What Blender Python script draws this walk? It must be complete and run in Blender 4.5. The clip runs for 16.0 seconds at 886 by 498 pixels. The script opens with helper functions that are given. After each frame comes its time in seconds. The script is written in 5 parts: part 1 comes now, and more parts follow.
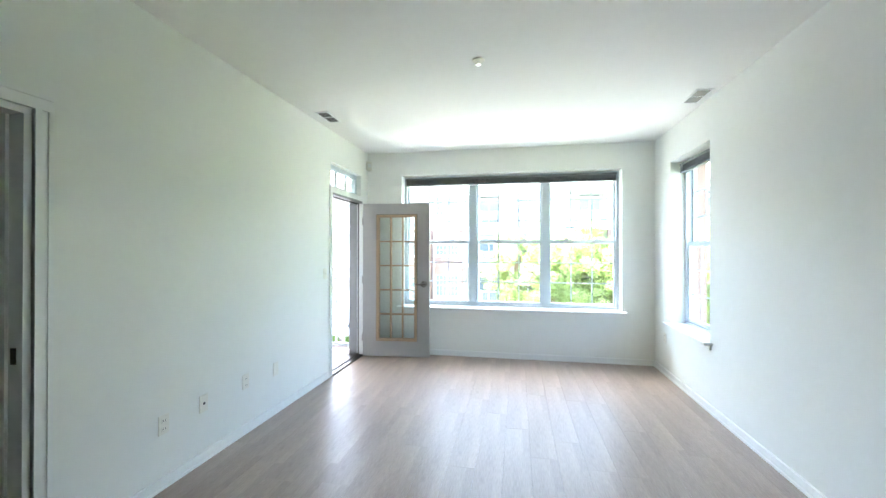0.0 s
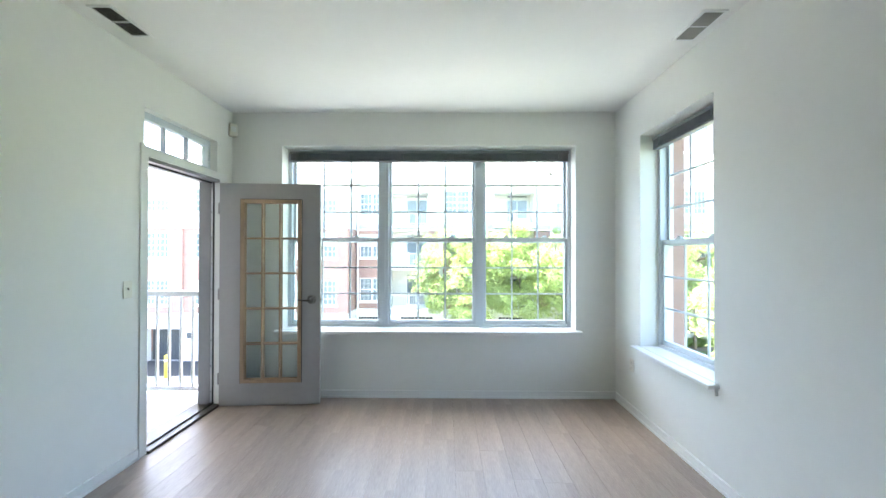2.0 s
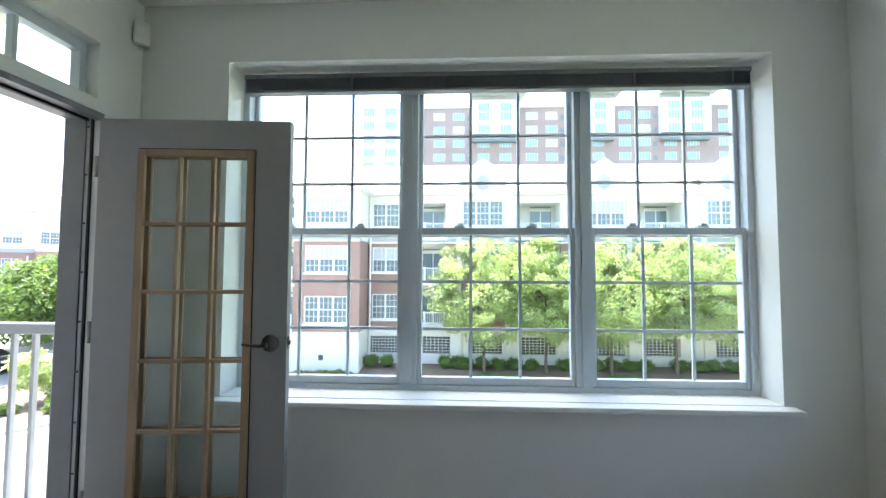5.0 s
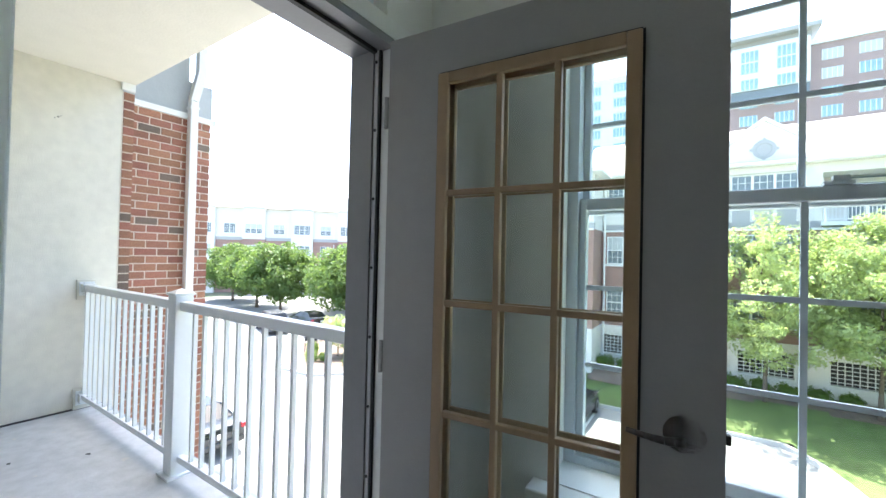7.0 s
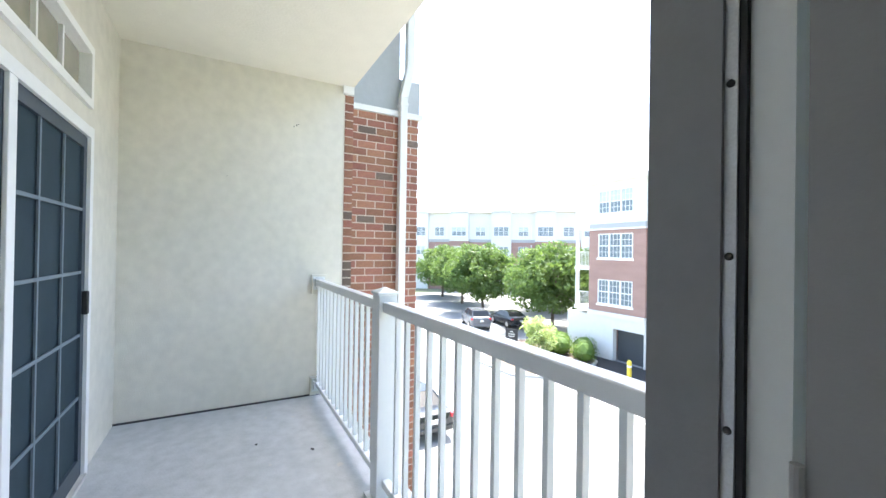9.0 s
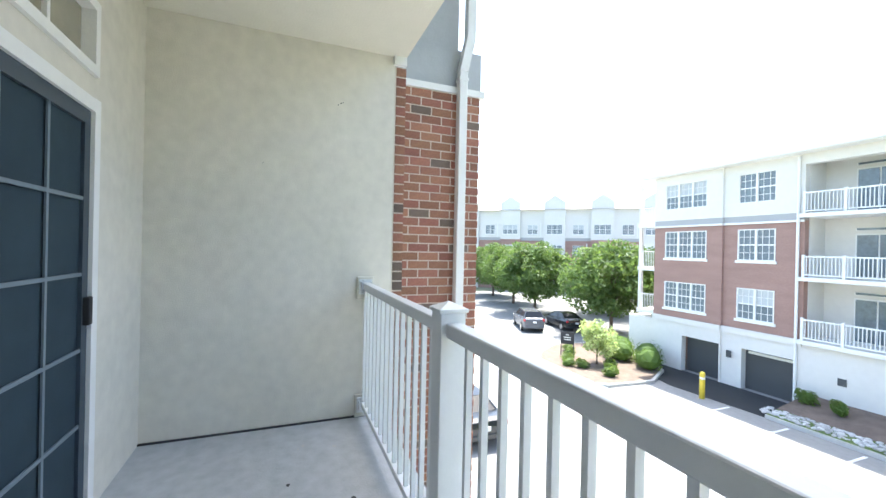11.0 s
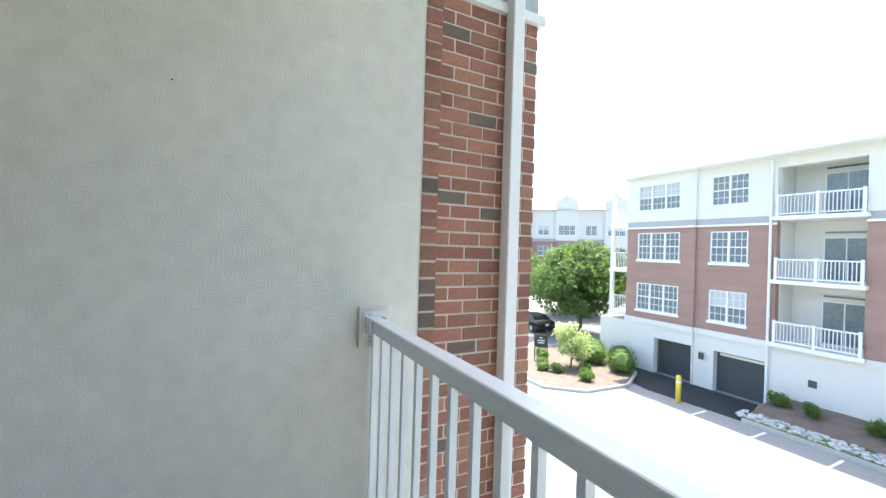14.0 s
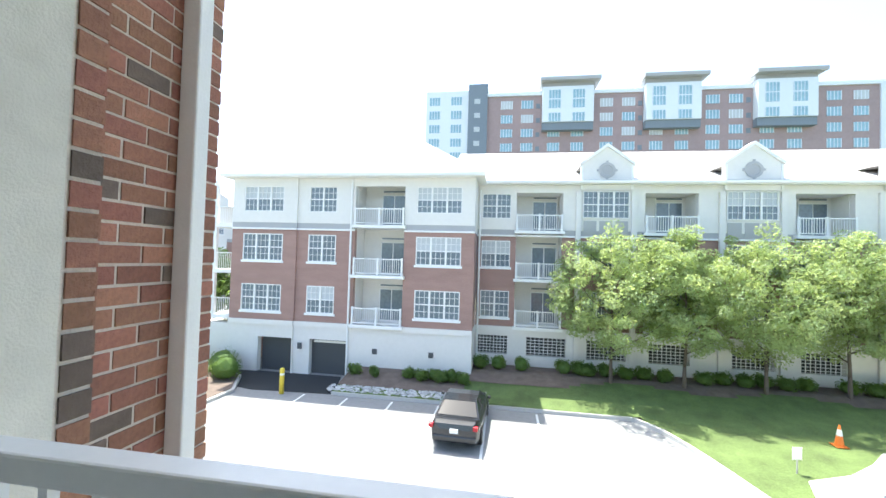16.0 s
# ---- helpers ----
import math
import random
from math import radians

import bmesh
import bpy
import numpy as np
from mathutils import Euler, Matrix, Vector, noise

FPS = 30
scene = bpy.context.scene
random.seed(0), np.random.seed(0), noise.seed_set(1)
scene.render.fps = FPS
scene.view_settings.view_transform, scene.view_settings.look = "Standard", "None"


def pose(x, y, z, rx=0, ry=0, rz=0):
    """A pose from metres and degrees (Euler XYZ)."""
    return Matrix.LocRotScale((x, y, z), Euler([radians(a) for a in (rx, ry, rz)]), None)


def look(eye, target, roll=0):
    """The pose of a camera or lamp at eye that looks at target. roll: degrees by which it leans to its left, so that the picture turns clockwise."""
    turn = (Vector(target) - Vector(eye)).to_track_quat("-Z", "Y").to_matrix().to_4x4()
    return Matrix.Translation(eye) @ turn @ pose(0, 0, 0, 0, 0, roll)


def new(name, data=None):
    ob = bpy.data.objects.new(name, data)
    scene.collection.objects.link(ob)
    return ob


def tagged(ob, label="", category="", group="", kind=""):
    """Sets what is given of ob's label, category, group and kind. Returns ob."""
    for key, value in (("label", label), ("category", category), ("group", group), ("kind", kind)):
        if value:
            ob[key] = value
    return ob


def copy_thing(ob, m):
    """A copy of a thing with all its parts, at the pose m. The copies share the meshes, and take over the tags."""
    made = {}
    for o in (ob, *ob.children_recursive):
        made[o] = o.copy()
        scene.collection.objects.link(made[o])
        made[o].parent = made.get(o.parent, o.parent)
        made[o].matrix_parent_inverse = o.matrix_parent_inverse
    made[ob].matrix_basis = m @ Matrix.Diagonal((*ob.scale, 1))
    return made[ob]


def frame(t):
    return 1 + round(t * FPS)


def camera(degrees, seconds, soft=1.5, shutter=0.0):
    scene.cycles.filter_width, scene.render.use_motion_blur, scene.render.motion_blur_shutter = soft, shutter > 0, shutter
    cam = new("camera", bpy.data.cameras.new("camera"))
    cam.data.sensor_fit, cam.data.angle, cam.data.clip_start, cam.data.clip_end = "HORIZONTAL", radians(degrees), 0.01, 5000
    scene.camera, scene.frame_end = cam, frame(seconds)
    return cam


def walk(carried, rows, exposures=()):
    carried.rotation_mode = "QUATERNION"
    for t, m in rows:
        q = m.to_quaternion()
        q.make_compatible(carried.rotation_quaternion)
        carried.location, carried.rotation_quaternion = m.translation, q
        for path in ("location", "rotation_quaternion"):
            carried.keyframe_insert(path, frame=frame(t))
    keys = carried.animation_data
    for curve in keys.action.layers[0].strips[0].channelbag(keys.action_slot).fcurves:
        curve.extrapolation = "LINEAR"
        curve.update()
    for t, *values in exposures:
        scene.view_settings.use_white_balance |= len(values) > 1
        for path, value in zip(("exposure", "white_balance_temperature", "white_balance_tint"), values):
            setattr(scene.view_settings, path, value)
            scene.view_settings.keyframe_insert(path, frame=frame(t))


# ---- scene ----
cam = camera(96.2, 16.0)
PATH = [
    (0, (-0.261, -0.091, 1.424), (-0.631, 1.874, 1.431), 0.1),
    (0.5, (-0.264, 0.262, 1.425), (-0.515, 2.246, 1.437), -0.0),
    (1, (-0.22, 0.634, 1.427), (-0.351, 2.63, 1.436), -0.0),
    (1.5, (-0.198, 0.993, 1.41), (-0.272, 2.991, 1.425), 0.1),
    (2, (-0.227, 1.349, 1.417), (-0.248, 3.349, 1.433), 0.1),
    (2.5, (-0.227, 1.694, 1.405), (-0.189, 3.694, 1.426), -0.0),
    (3, (-0.245, 2.024, 1.396), (-0.194, 4.023, 1.425), 0.1),
    (3.2, (-0.272, 2.171, 1.396), (-0.222, 4.171, 1.423), 0.1),
    (5.3, (-0.675, 3.303, 1.334), (-0.84, 5.294, 1.432), 0.3),
    (5.5, (-0.75, 3.405, 1.354), (-1.014, 5.385, 1.435), 0.5),
    (6, (-1.015, 3.644, 1.369), (-1.532, 5.575, 1.44), 0.9),
    (6.5, (-1.248, 3.834, 1.354), (-2.086, 5.649, 1.407), 1.5),
    (7, (-1.447, 3.99, 1.36), (-2.548, 5.66, 1.389), 1.3),
    (7.5, (-1.636, 4.182, 1.368), (-2.953, 5.687, 1.383), 1.1),
    (8, (-1.843, 4.291, 1.312), (-3.345, 5.611, 1.341), 0.7),
    (8.5, (-1.996, 4.328, 1.327), (-3.641, 5.465, 1.341), 0.7),
    (9, (-2.113, 4.39, 1.311), (-3.865, 5.354, 1.323), 0.9),
    (9.5, (-2.219, 4.45, 1.3), (-4.039, 5.279, 1.306), 1.0),
    (9.7, (-2.274, 4.458, 1.28), (-4.108, 5.255, 1.291), 0.7),
    (12, (-3.137, 4.627, 1.343), (-5.001, 5.354, 1.336), 1.5),
    (12.5, (-3.392, 4.635, 1.332), (-5.255, 5.364, 1.33), 1.5),
    (13, (-3.682, 4.604, 1.355), (-5.543, 5.337, 1.349), 1.5),
    (13.5, (-3.944, 4.617, 1.352), (-5.797, 5.369, 1.342), 1.7),
    (14, (-4.143, 4.623, 1.343), (-5.923, 5.533, 1.341), 1.7),
    (14.5, (-4.345, 4.56, 1.374), (-5.95, 5.753, 1.387), 1.4),
    (15, (-4.482, 4.569, 1.394), (-5.784, 6.087, 1.416), 1.4),
    (15.5, (-4.626, 4.606, 1.404), (-5.476, 6.416, 1.437), 1.6),
    (16, (-4.712, 4.518, 1.416), (-5.024, 6.494, 1.467), 1.7),
]
EXPO = [(0.0, 4.62, 6500, 9), (0.5, 4.3, 6500, 9), (1.0, 4.15, 6500, 9), (1.5, 4.08, 6500, 10), (2.5, 3.6, 6500, 9), (3.2, 3.3, 6500, 9), (5.5, 2.9, 6450, 8), (6.5, 2.75, 6400, 8), (8.5, 2.6, 6400, 8), (9.5, 2.55, 6400, 7), (12.0, 2.05, 6350, 6), (14.5, 2.1, 6350, 6), (16.0, 1.85, 6350, 5)]
walk(cam, [(t, look(eye, target, roll)) for t, eye, target, roll in PATH], EXPO)

# ---- world, sun, exposure ----
world = bpy.data.worlds.new("sky")
scene.world = world
world.use_nodes = True
SUN_TO = Vector((-0.25, 0.28, 0.93)).normalized()
wn = world.node_tree
sky = wn.nodes.new("ShaderNodeTexSky")
sky.sky_type = "NISHITA"
sky.sun_disc = False
sky.sun_elevation = math.asin(SUN_TO.z)
sky.sun_rotation = math.atan2(SUN_TO.x, SUN_TO.y)
sky.air_density, sky.dust_density, sky.ozone_density = 1.0, 2.5, 1.0
bg = wn.nodes["Background"]
wn.links.new(sky.outputs["Color"], bg.inputs["Color"])
bg.inputs["Strength"].default_value = 0.15
sun = new("sun", bpy.data.lights.new("sun", "SUN"))
sun.data.energy, sun.data.angle, sun.data.color = 3.6, radians(0.53), (1.0, 0.95, 0.87)
sun.matrix_world = look(SUN_TO * 60, (0, 0, 0))

# ---- materials ----


def mat(name, color, rough=0.6, var=0.12, scale=6.0, bump=0.15, bscale=None, metal=0.0, stretch=(1, 1, 1), rnd=0.0, spec=0.5, hue=0.0, island=0.0):
    """Plain paint-like or mineral surface with variation at two scales and a fine relief."""
    m = bpy.data.materials.new(name)
    m.use_nodes = True
    n, l = m.node_tree.nodes, m.node_tree.links
    b = n["Principled BSDF"]
    b.inputs["Roughness"].default_value, b.inputs["Metallic"].default_value = rough, metal
    b.inputs["Specular IOR Level"].default_value = spec
    tc = n.new("ShaderNodeTexCoord")
    mp = n.new("ShaderNodeMapping")
    mp.inputs["Scale"].default_value = stretch
    l.new(tc.outputs["Object"], mp.inputs["Vector"])
    big = n.new("ShaderNodeTexNoise")
    big.inputs["Scale"].default_value, big.inputs["Detail"].default_value = scale * 0.22, 4
    fine = n.new("ShaderNodeTexNoise")
    fine.inputs["Scale"].default_value, fine.inputs["Detail"].default_value = scale * 4, 6
    l.new(mp.outputs[0], big.inputs["Vector"]), l.new(mp.outputs[0], fine.inputs["Vector"])
    add = n.new("ShaderNodeMath")
    add.operation = "ADD"
    l.new(big.outputs["Fac"], add.inputs[0]), l.new(fine.outputs["Fac"], add.inputs[1])
    rng = n.new("ShaderNodeMapRange")
    rng.inputs["From Min"].default_value, rng.inputs["From Max"].default_value = 0.6, 1.4
    rng.inputs["To Min"].default_value, rng.inputs["To Max"].default_value = 1 - var, 1 + var
    l.new(add.outputs[0], rng.inputs["Value"])
    hs = n.new("ShaderNodeHueSaturation")
    hs.inputs["Color"].default_value = (*color, 1)
    val = rng.outputs[0]
    if rnd or island:
        if island:
            src = n.new("ShaderNodeNewGeometry").outputs["Random Per Island"]
            rnd = island
        else:
            src = n.new("ShaderNodeObjectInfo").outputs["Random"]
        r2 = n.new("ShaderNodeMapRange")
        r2.inputs["To Min"].default_value, r2.inputs["To Max"].default_value = 1 - rnd, 1 + rnd
        l.new(src, r2.inputs["Value"])
        mul = n.new("ShaderNodeMath")
        mul.operation = "MULTIPLY"
        l.new(val, mul.inputs[0]), l.new(r2.outputs[0], mul.inputs[1])
        val = mul.outputs[0]
        if hue:
            r3 = n.new("ShaderNodeMapRange")
            r3.inputs["To Min"].default_value, r3.inputs["To Max"].default_value = 0.5 - hue, 0.5 + hue
            wob = n.new("ShaderNodeMath")
            wob.operation = "PINGPONG"
            wob.inputs[1].default_value = 0.13
            l.new(src, wob.inputs[0])
            dv = n.new("ShaderNodeMath")
            dv.operation = "DIVIDE"
            dv.inputs[1].default_value = 0.13
            l.new(wob.outputs[0], dv.inputs[0])
            l.new(dv.outputs[0], r3.inputs["Value"])
            l.new(r3.outputs[0], hs.inputs["Hue"])
    l.new(val, hs.inputs["Value"])
    l.new(hs.outputs[0], b.inputs["Base Color"])
    if bump:
        bt = n.new("ShaderNodeTexNoise")
        bt.inputs["Scale"].default_value, bt.inputs["Detail"].default_value = bscale or scale * 12, 5
        l.new(tc.outputs["Object"], bt.inputs["Vector"])
        bn = n.new("ShaderNodeBump")
        bn.inputs["Strength"].default_value, bn.inputs["Distance"].default_value = bump, 0.01
        l.new(bt.outputs["Fac"], bn.inputs["Height"])
        l.new(bn.outputs[0], b.inputs["Normal"])
    return m


def leafmat(name, color, rnd=0.35):
    m = mat(name, color, 0.5, 0.1, 3, 0, island=rnd, hue=0.02, spec=0.35)
    n, l = m.node_tree.nodes, m.node_tree.links
    b = n["Principled BSDF"]
    tr = n.new("ShaderNodeBsdfTranslucent")
    tr.inputs["Color"].default_value = (color[0] * 1.6, color[1] * 1.5, color[2] * 0.9, 1)
    mx = n.new("ShaderNodeMixShader")
    mx.inputs[0].default_value = 0.5
    l.new(b.outputs[0], mx.inputs[1]), l.new(tr.outputs[0], mx.inputs[2])
    l.new(mx.outputs[0], n["Material Output"].inputs["Surface"])
    return m


def glassmat(name, tint=(0.95, 0.98, 0.97), gloss=0.03):
    m = bpy.data.materials.new(name)
    m.use_nodes = True
    n, l = m.node_tree.nodes, m.node_tree.links
    n.remove(n["Principled BSDF"])
    tr = n.new("ShaderNodeBsdfTransparent")
    tr.inputs["Color"].default_value = (*tint, 1)
    gl = n.new("ShaderNodeBsdfGlossy")
    gl.inputs["Roughness"].default_value = 0.02
    lw = n.new("ShaderNodeLayerWeight")
    lw.inputs["Blend"].default_value = 0.5
    pw = n.new("ShaderNodeMath")
    pw.operation = "POWER"
    pw.inputs[1].default_value = 5.0
    l.new(lw.outputs["Facing"], pw.inputs[0])
    fr = n.new("ShaderNodeMath")
    fr.operation = "MULTIPLY_ADD"
    fr.inputs[1].default_value, fr.inputs[2].default_value = 0.45, gloss
    l.new(pw.outputs[0], fr.inputs[0])
    mx = n.new("ShaderNodeMixShader")
    l.new(fr.outputs[0], mx.inputs[0]), l.new(tr.outputs[0], mx.inputs[1]), l.new(gl.outputs[0], mx.inputs[2])
    l.new(mx.outputs[0], n["Material Output"].inputs["Surface"])
    return m


WALLP = mat("wall_paint", (0.80, 0.81, 0.77), 0.62, 0.015, 3, 0.05, 260)
CEILP = mat("ceiling_paint", (0.80, 0.80, 0.77), 0.8, 0.015, 3, 0.06, 200)
TRIM = mat("trim_paint", (0.80, 0.81, 0.79), 0.35, 0.03, 8, 0.04, 40)
PLANK = mat("vinyl_plank", (0.37, 0.29, 0.235), 0.36, 0.27, 5, 0.05, 60, stretch=(9, 0.7, 1), rnd=0.045)
UNDER = mat("underlay", (0.12, 0.09, 0.07), 0.9)
VINYL = mat("window_vinyl", (0.62, 0.68, 0.72), 0.38, 0.03, 10, 0.03)
DOORP = mat("door_paint", (0.335, 0.325, 0.315), 0.42, 0.05, 5, 0.08, 90)
JAMBP = mat("jamb_paint", (0.235, 0.235, 0.24), 0.4, 0.07, 6, 0.08)
OAK = mat("glazing_bead_wood", (0.36, 0.245, 0.145), 0.45, 0.25, 5, 0.1, stretch=(1, 1, 0.2))
GLASS = glassmat("pane_glass")
# Black for gasket and small parts, also for the bead's painted shadow line.
BLACK = mat("black_parts_and_shade", (0.015, 0.015, 0.016), 0.6, 0.1)
STEEL = mat("galvanised_strip", (0.55, 0.56, 0.57), 0.4, 0.15, 60, 0.1, metal=0.6)
BRONZE = mat("dark_bronze", (0.10, 0.085, 0.075), 0.3, 0.2, 20, 0.05, metal=0.8)
BLIND = mat("blind_slats", (0.16, 0.17, 0.18), 0.4, 0.08, 12, 0.0)
PLATE = mat("ivory_plate", (0.78, 0.76, 0.68), 0.4, 0.02)
VENTM = mat("vent_metal", (0.20, 0.195, 0.165), 0.5, 0.1)
CHROME = mat("chrome", (0.7, 0.7, 0.7), 0.2, 0.05, metal=1.0)
STUCCO = mat("stucco", (0.69, 0.66, 0.585), 0.9, 0.11, 3.2, 0.32, 130)
SOFFIT = mat("balcony_soffit", (0.72, 0.70, 0.61), 0.85, 0.04, 2, 0.2, 60)
CONC = mat("balcony_concrete", (0.45, 0.465, 0.47), 0.8, 0.2, 3, 0.2, 80)
RAILP = mat("rail_enamel", (0.74, 0.76, 0.77), 0.35, 0.03, 9, 0.03)
MORTAR = mat("mortar", (0.68, 0.60, 0.53), 0.95, 0.12, 10, 0.5, 120)
BRICK = mat("brick", (0.32, 0.146, 0.098), 0.88, 0.28, 14, 0.6, 110, rnd=0.24, hue=0.012)
BRICKD = mat("brick_burnt", (0.17, 0.125, 0.10), 0.85, 0.22, 9, 0.5, 90, rnd=0.25)
SIDING = mat("grey_siding", (0.42, 0.44, 0.45), 0.7, 0.06, 4, 0.2)
ASPH = mat("asphalt_lot", (0.25, 0.25, 0.245), 0.9, 0.14, 1.2, 0.3, 60)
# Asphalt colour taken near black to deepen the building's shadow.
ASPH_SHADE = mat("asphalt_apron_shadow", (0.022, 0.025, 0.028), 0.9, 0.15, 1.5, 0.3, 60)
LINE = mat("road_paint", (0.75, 0.75, 0.72), 0.7, 0.18, 4, 0.1)
CURB = mat("kerb_concrete", (0.50, 0.49, 0.46), 0.85, 0.12, 3, 0.2)
WALKC = mat("walk_concrete", (0.55, 0.53, 0.49), 0.85, 0.1, 2, 0.2)
# Uneven grass tone, made stronger so the colour also carries dappled tree shade.
GRASSM = mat("lawn", (0.10, 0.145, 0.042), 0.9, 0.5, 5, 1.0, 40)
MULCH = mat("mulch", (0.155, 0.118, 0.095), 0.95, 0.35, 12, 0.9, 40)
COBBLE = mat("river_stone", (0.42, 0.42, 0.41), 0.8, 0.15, 8, 0.2, island=0.35)
EARTH = mat("distant_ground", (0.13, 0.15, 0.09), 0.95, 0.3, 0.05, 0)
FBRICK = mat("facade_brick", (0.34, 0.215, 0.182), 0.9, 0.18, 3, 0.3, 30, stretch=(1, 1, 4))
FSTUC = mat("facade_stucco", (0.72, 0.70, 0.66), 0.9, 0.04, 1, 0.15, 20)
FGREY = mat("facade_grey_band", (0.40, 0.40, 0.40), 0.85, 0.05)
FTRIM = mat("facade_white_trim", (0.80, 0.80, 0.78), 0.6, 0.03)
ROOFM = mat("roof_shingle", (0.50, 0.48, 0.46), 0.9, 0.1, 4, 0.3, 20)
FGLASS = mat("facade_window_glass", (0.16, 0.20, 0.235), 0.12, 0.3, 1.5, 0.0, spec=0.7)
FBLIND = mat("facade_window_blind", (0.50, 0.53, 0.54), 0.5, 0.1, 3, 0.0)
GARAGE = mat("garage_shutter", (0.07, 0.075, 0.08), 0.6, 0.1, 4, 0.1)
# Near black: joint and stains, plus sheets painted as shade behind openings.
DARK = mat("dark_shade_and_stain", (0.05, 0.05, 0.05), 0.9, 0.1)
# Tower brick colour is paled and greyed to carry the distance haze.
TWBRICK_HAZE = mat("tower_brick_hazed", (0.36, 0.27, 0.26), 0.9, 0.1, 0.5, 0)
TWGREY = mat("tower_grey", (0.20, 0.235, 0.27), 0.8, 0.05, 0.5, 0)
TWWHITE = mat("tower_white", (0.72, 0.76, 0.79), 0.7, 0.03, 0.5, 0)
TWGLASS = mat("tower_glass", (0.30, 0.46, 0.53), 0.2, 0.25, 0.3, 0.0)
BARK = mat("bark", (0.14, 0.11, 0.085), 0.9, 0.3, 8, 0.6, 30)
LEAFY = leafmat("leaf_spring_green", (0.34, 0.42, 0.23))
LEAFD = leafmat("leaf_dark_green", (0.105, 0.17, 0.062))
LEAFB = leafmat("leaf_boxwood", (0.12, 0.19, 0.05))
YELLOW = mat("bollard_yellow", (0.72, 0.55, 0.06), 0.5, 0.08)
ORANGE = mat("cone_orange", (0.8, 0.2, 0.03), 0.5, 0.05)
SIGNB = mat("sign_black", (0.03, 0.03, 0.035), 0.5, 0.05)
CARP = mat("car_paint_black", (0.02, 0.022, 0.025), 0.18, 0.03, 3, 0, spec=0.8)
CARS = mat("car_paint_grey", (0.10, 0.105, 0.12), 0.22, 0.03, 3, 0, spec=0.8)
CARG = mat("car_glass", (0.02, 0.023, 0.027), 0.1, 0.05, 3, 0, spec=0.35)
TYRE = mat("tyre_rubber", (0.02, 0.02, 0.02), 0.85, 0.1)
REDL = mat("tail_lamp_red", (0.45, 0.02, 0.03), 0.2, 0.05, 5, 0)
CURTG = mat("curtained_glass", (0.30, 0.28, 0.22), 0.15, 0.2, 2, 0.0, spec=0.6)
SCREEN = mat("insect_screen", (0.035, 0.055, 0.07), 0.8, 0.15, 2, 0.1, 300, spec=0.15)
SCRFR = mat("screen_frame", (0.045, 0.065, 0.085), 0.5, 0.08, 6, 0.05)
SCRGR = mat("screened_grille", (0.16, 0.205, 0.24), 0.6, 0.08, 6, 0.0)

# ---- helpers ----


def box(bm, x0, x1, y0, y1, z0, z1, bev=0.0):
    v = [bm.verts.new((x, y, z)) for z in (z0, z1) for y in (y0, y1) for x in (x0, x1)]
    for f in ((0, 2, 3, 1), (4, 5, 7, 6), (0, 1, 5, 4), (2, 6, 7, 3), (0, 4, 6, 2), (1, 3, 7, 5)):
        bm.faces.new([v[i] for i in f])
    if bev:
        es = {e for q in v for e in q.link_edges}
        bmesh.ops.bevel(bm, geom=list(es), offset=bev, segments=2, affect="EDGES", profile=0.5)
    return bm


def bx(*a, bev=0.0):
    return box(bmesh.new(), *a, bev=bev)


def mesh_of(bm, material, smooth=False):
    bmesh.ops.recalc_face_normals(bm, faces=bm.faces[:])
    me = bpy.data.meshes.new("m")
    bm.to_mesh(me)
    bm.free()
    for q in material if isinstance(material, (list, tuple)) else [material]:
        me.materials.append(q)
    if smooth:
        for p in me.polygons:
            p.use_smooth = True
    return me


def part(name, bm, material, parent=None, label="", at=None, smooth=False):
    me = bm if isinstance(bm, bpy.types.Mesh) else mesh_of(bm, material, smooth)
    me.name = name
    ob = new(name, me)
    ob.parent = parent
    if at is not None:
        ob.matrix_local = at if isinstance(at, Matrix) else Matrix.Translation(at)
    return tagged(ob, label)


def thing(name, label, category, at=(0, 0, 0), rz=0, group="", kind=""):
    ob = new(name)
    ob.empty_display_size = 0.1
    ob.matrix_basis = pose(*at, 0, 0, rz)
    return tagged(ob, label, category, group, kind)


def struct(name, bm, material, label, category, smooth=False):
    return tagged(part(name, bm, material, None, label, smooth=smooth), category=category, kind="structure")


def rod(bm, p, q, r0, r1=None, n=8):
    """A tapered round bar from p to q."""
    p, q = Vector(p), Vector(q)
    r1 = r0 if r1 is None else r1
    d = (q - p).normalized()
    a = d.orthogonal().normalized()
    b = d.cross(a)
    rings = []
    for c, r in ((p, r0), (q, r1)):
        rings.append([bm.verts.new(c + a * (r * math.cos(k * 2 * math.pi / n)) + b * (r * math.sin(k * 2 * math.pi / n))) for k in range(n)])
    for k in range(n):
        bm.faces.new((rings[0][k], rings[0][(k + 1) % n], rings[1][(k + 1) % n], rings[1][k]))
    bm.faces.new(rings[0][::-1]), bm.faces.new(rings[1])
    return bm


def lathe(bm, prof, n=20, m=None):
    """prof: (radius, height) pairs turned about z, then moved by m."""
    m = m or Matrix()
    rings = [[bm.verts.new(m @ Vector((r * math.cos(k * 2 * math.pi / n), r * math.sin(k * 2 * math.pi / n), z))) for k in range(n)] for r, z in prof]
    for a, b in zip(rings, rings[1:]):
        for k in range(n):
            bm.faces.new((a[k], a[(k + 1) % n], b[(k + 1) % n], b[k]))
    bm.faces.new(rings[0][::-1]), bm.faces.new(rings[-1])
    return bm


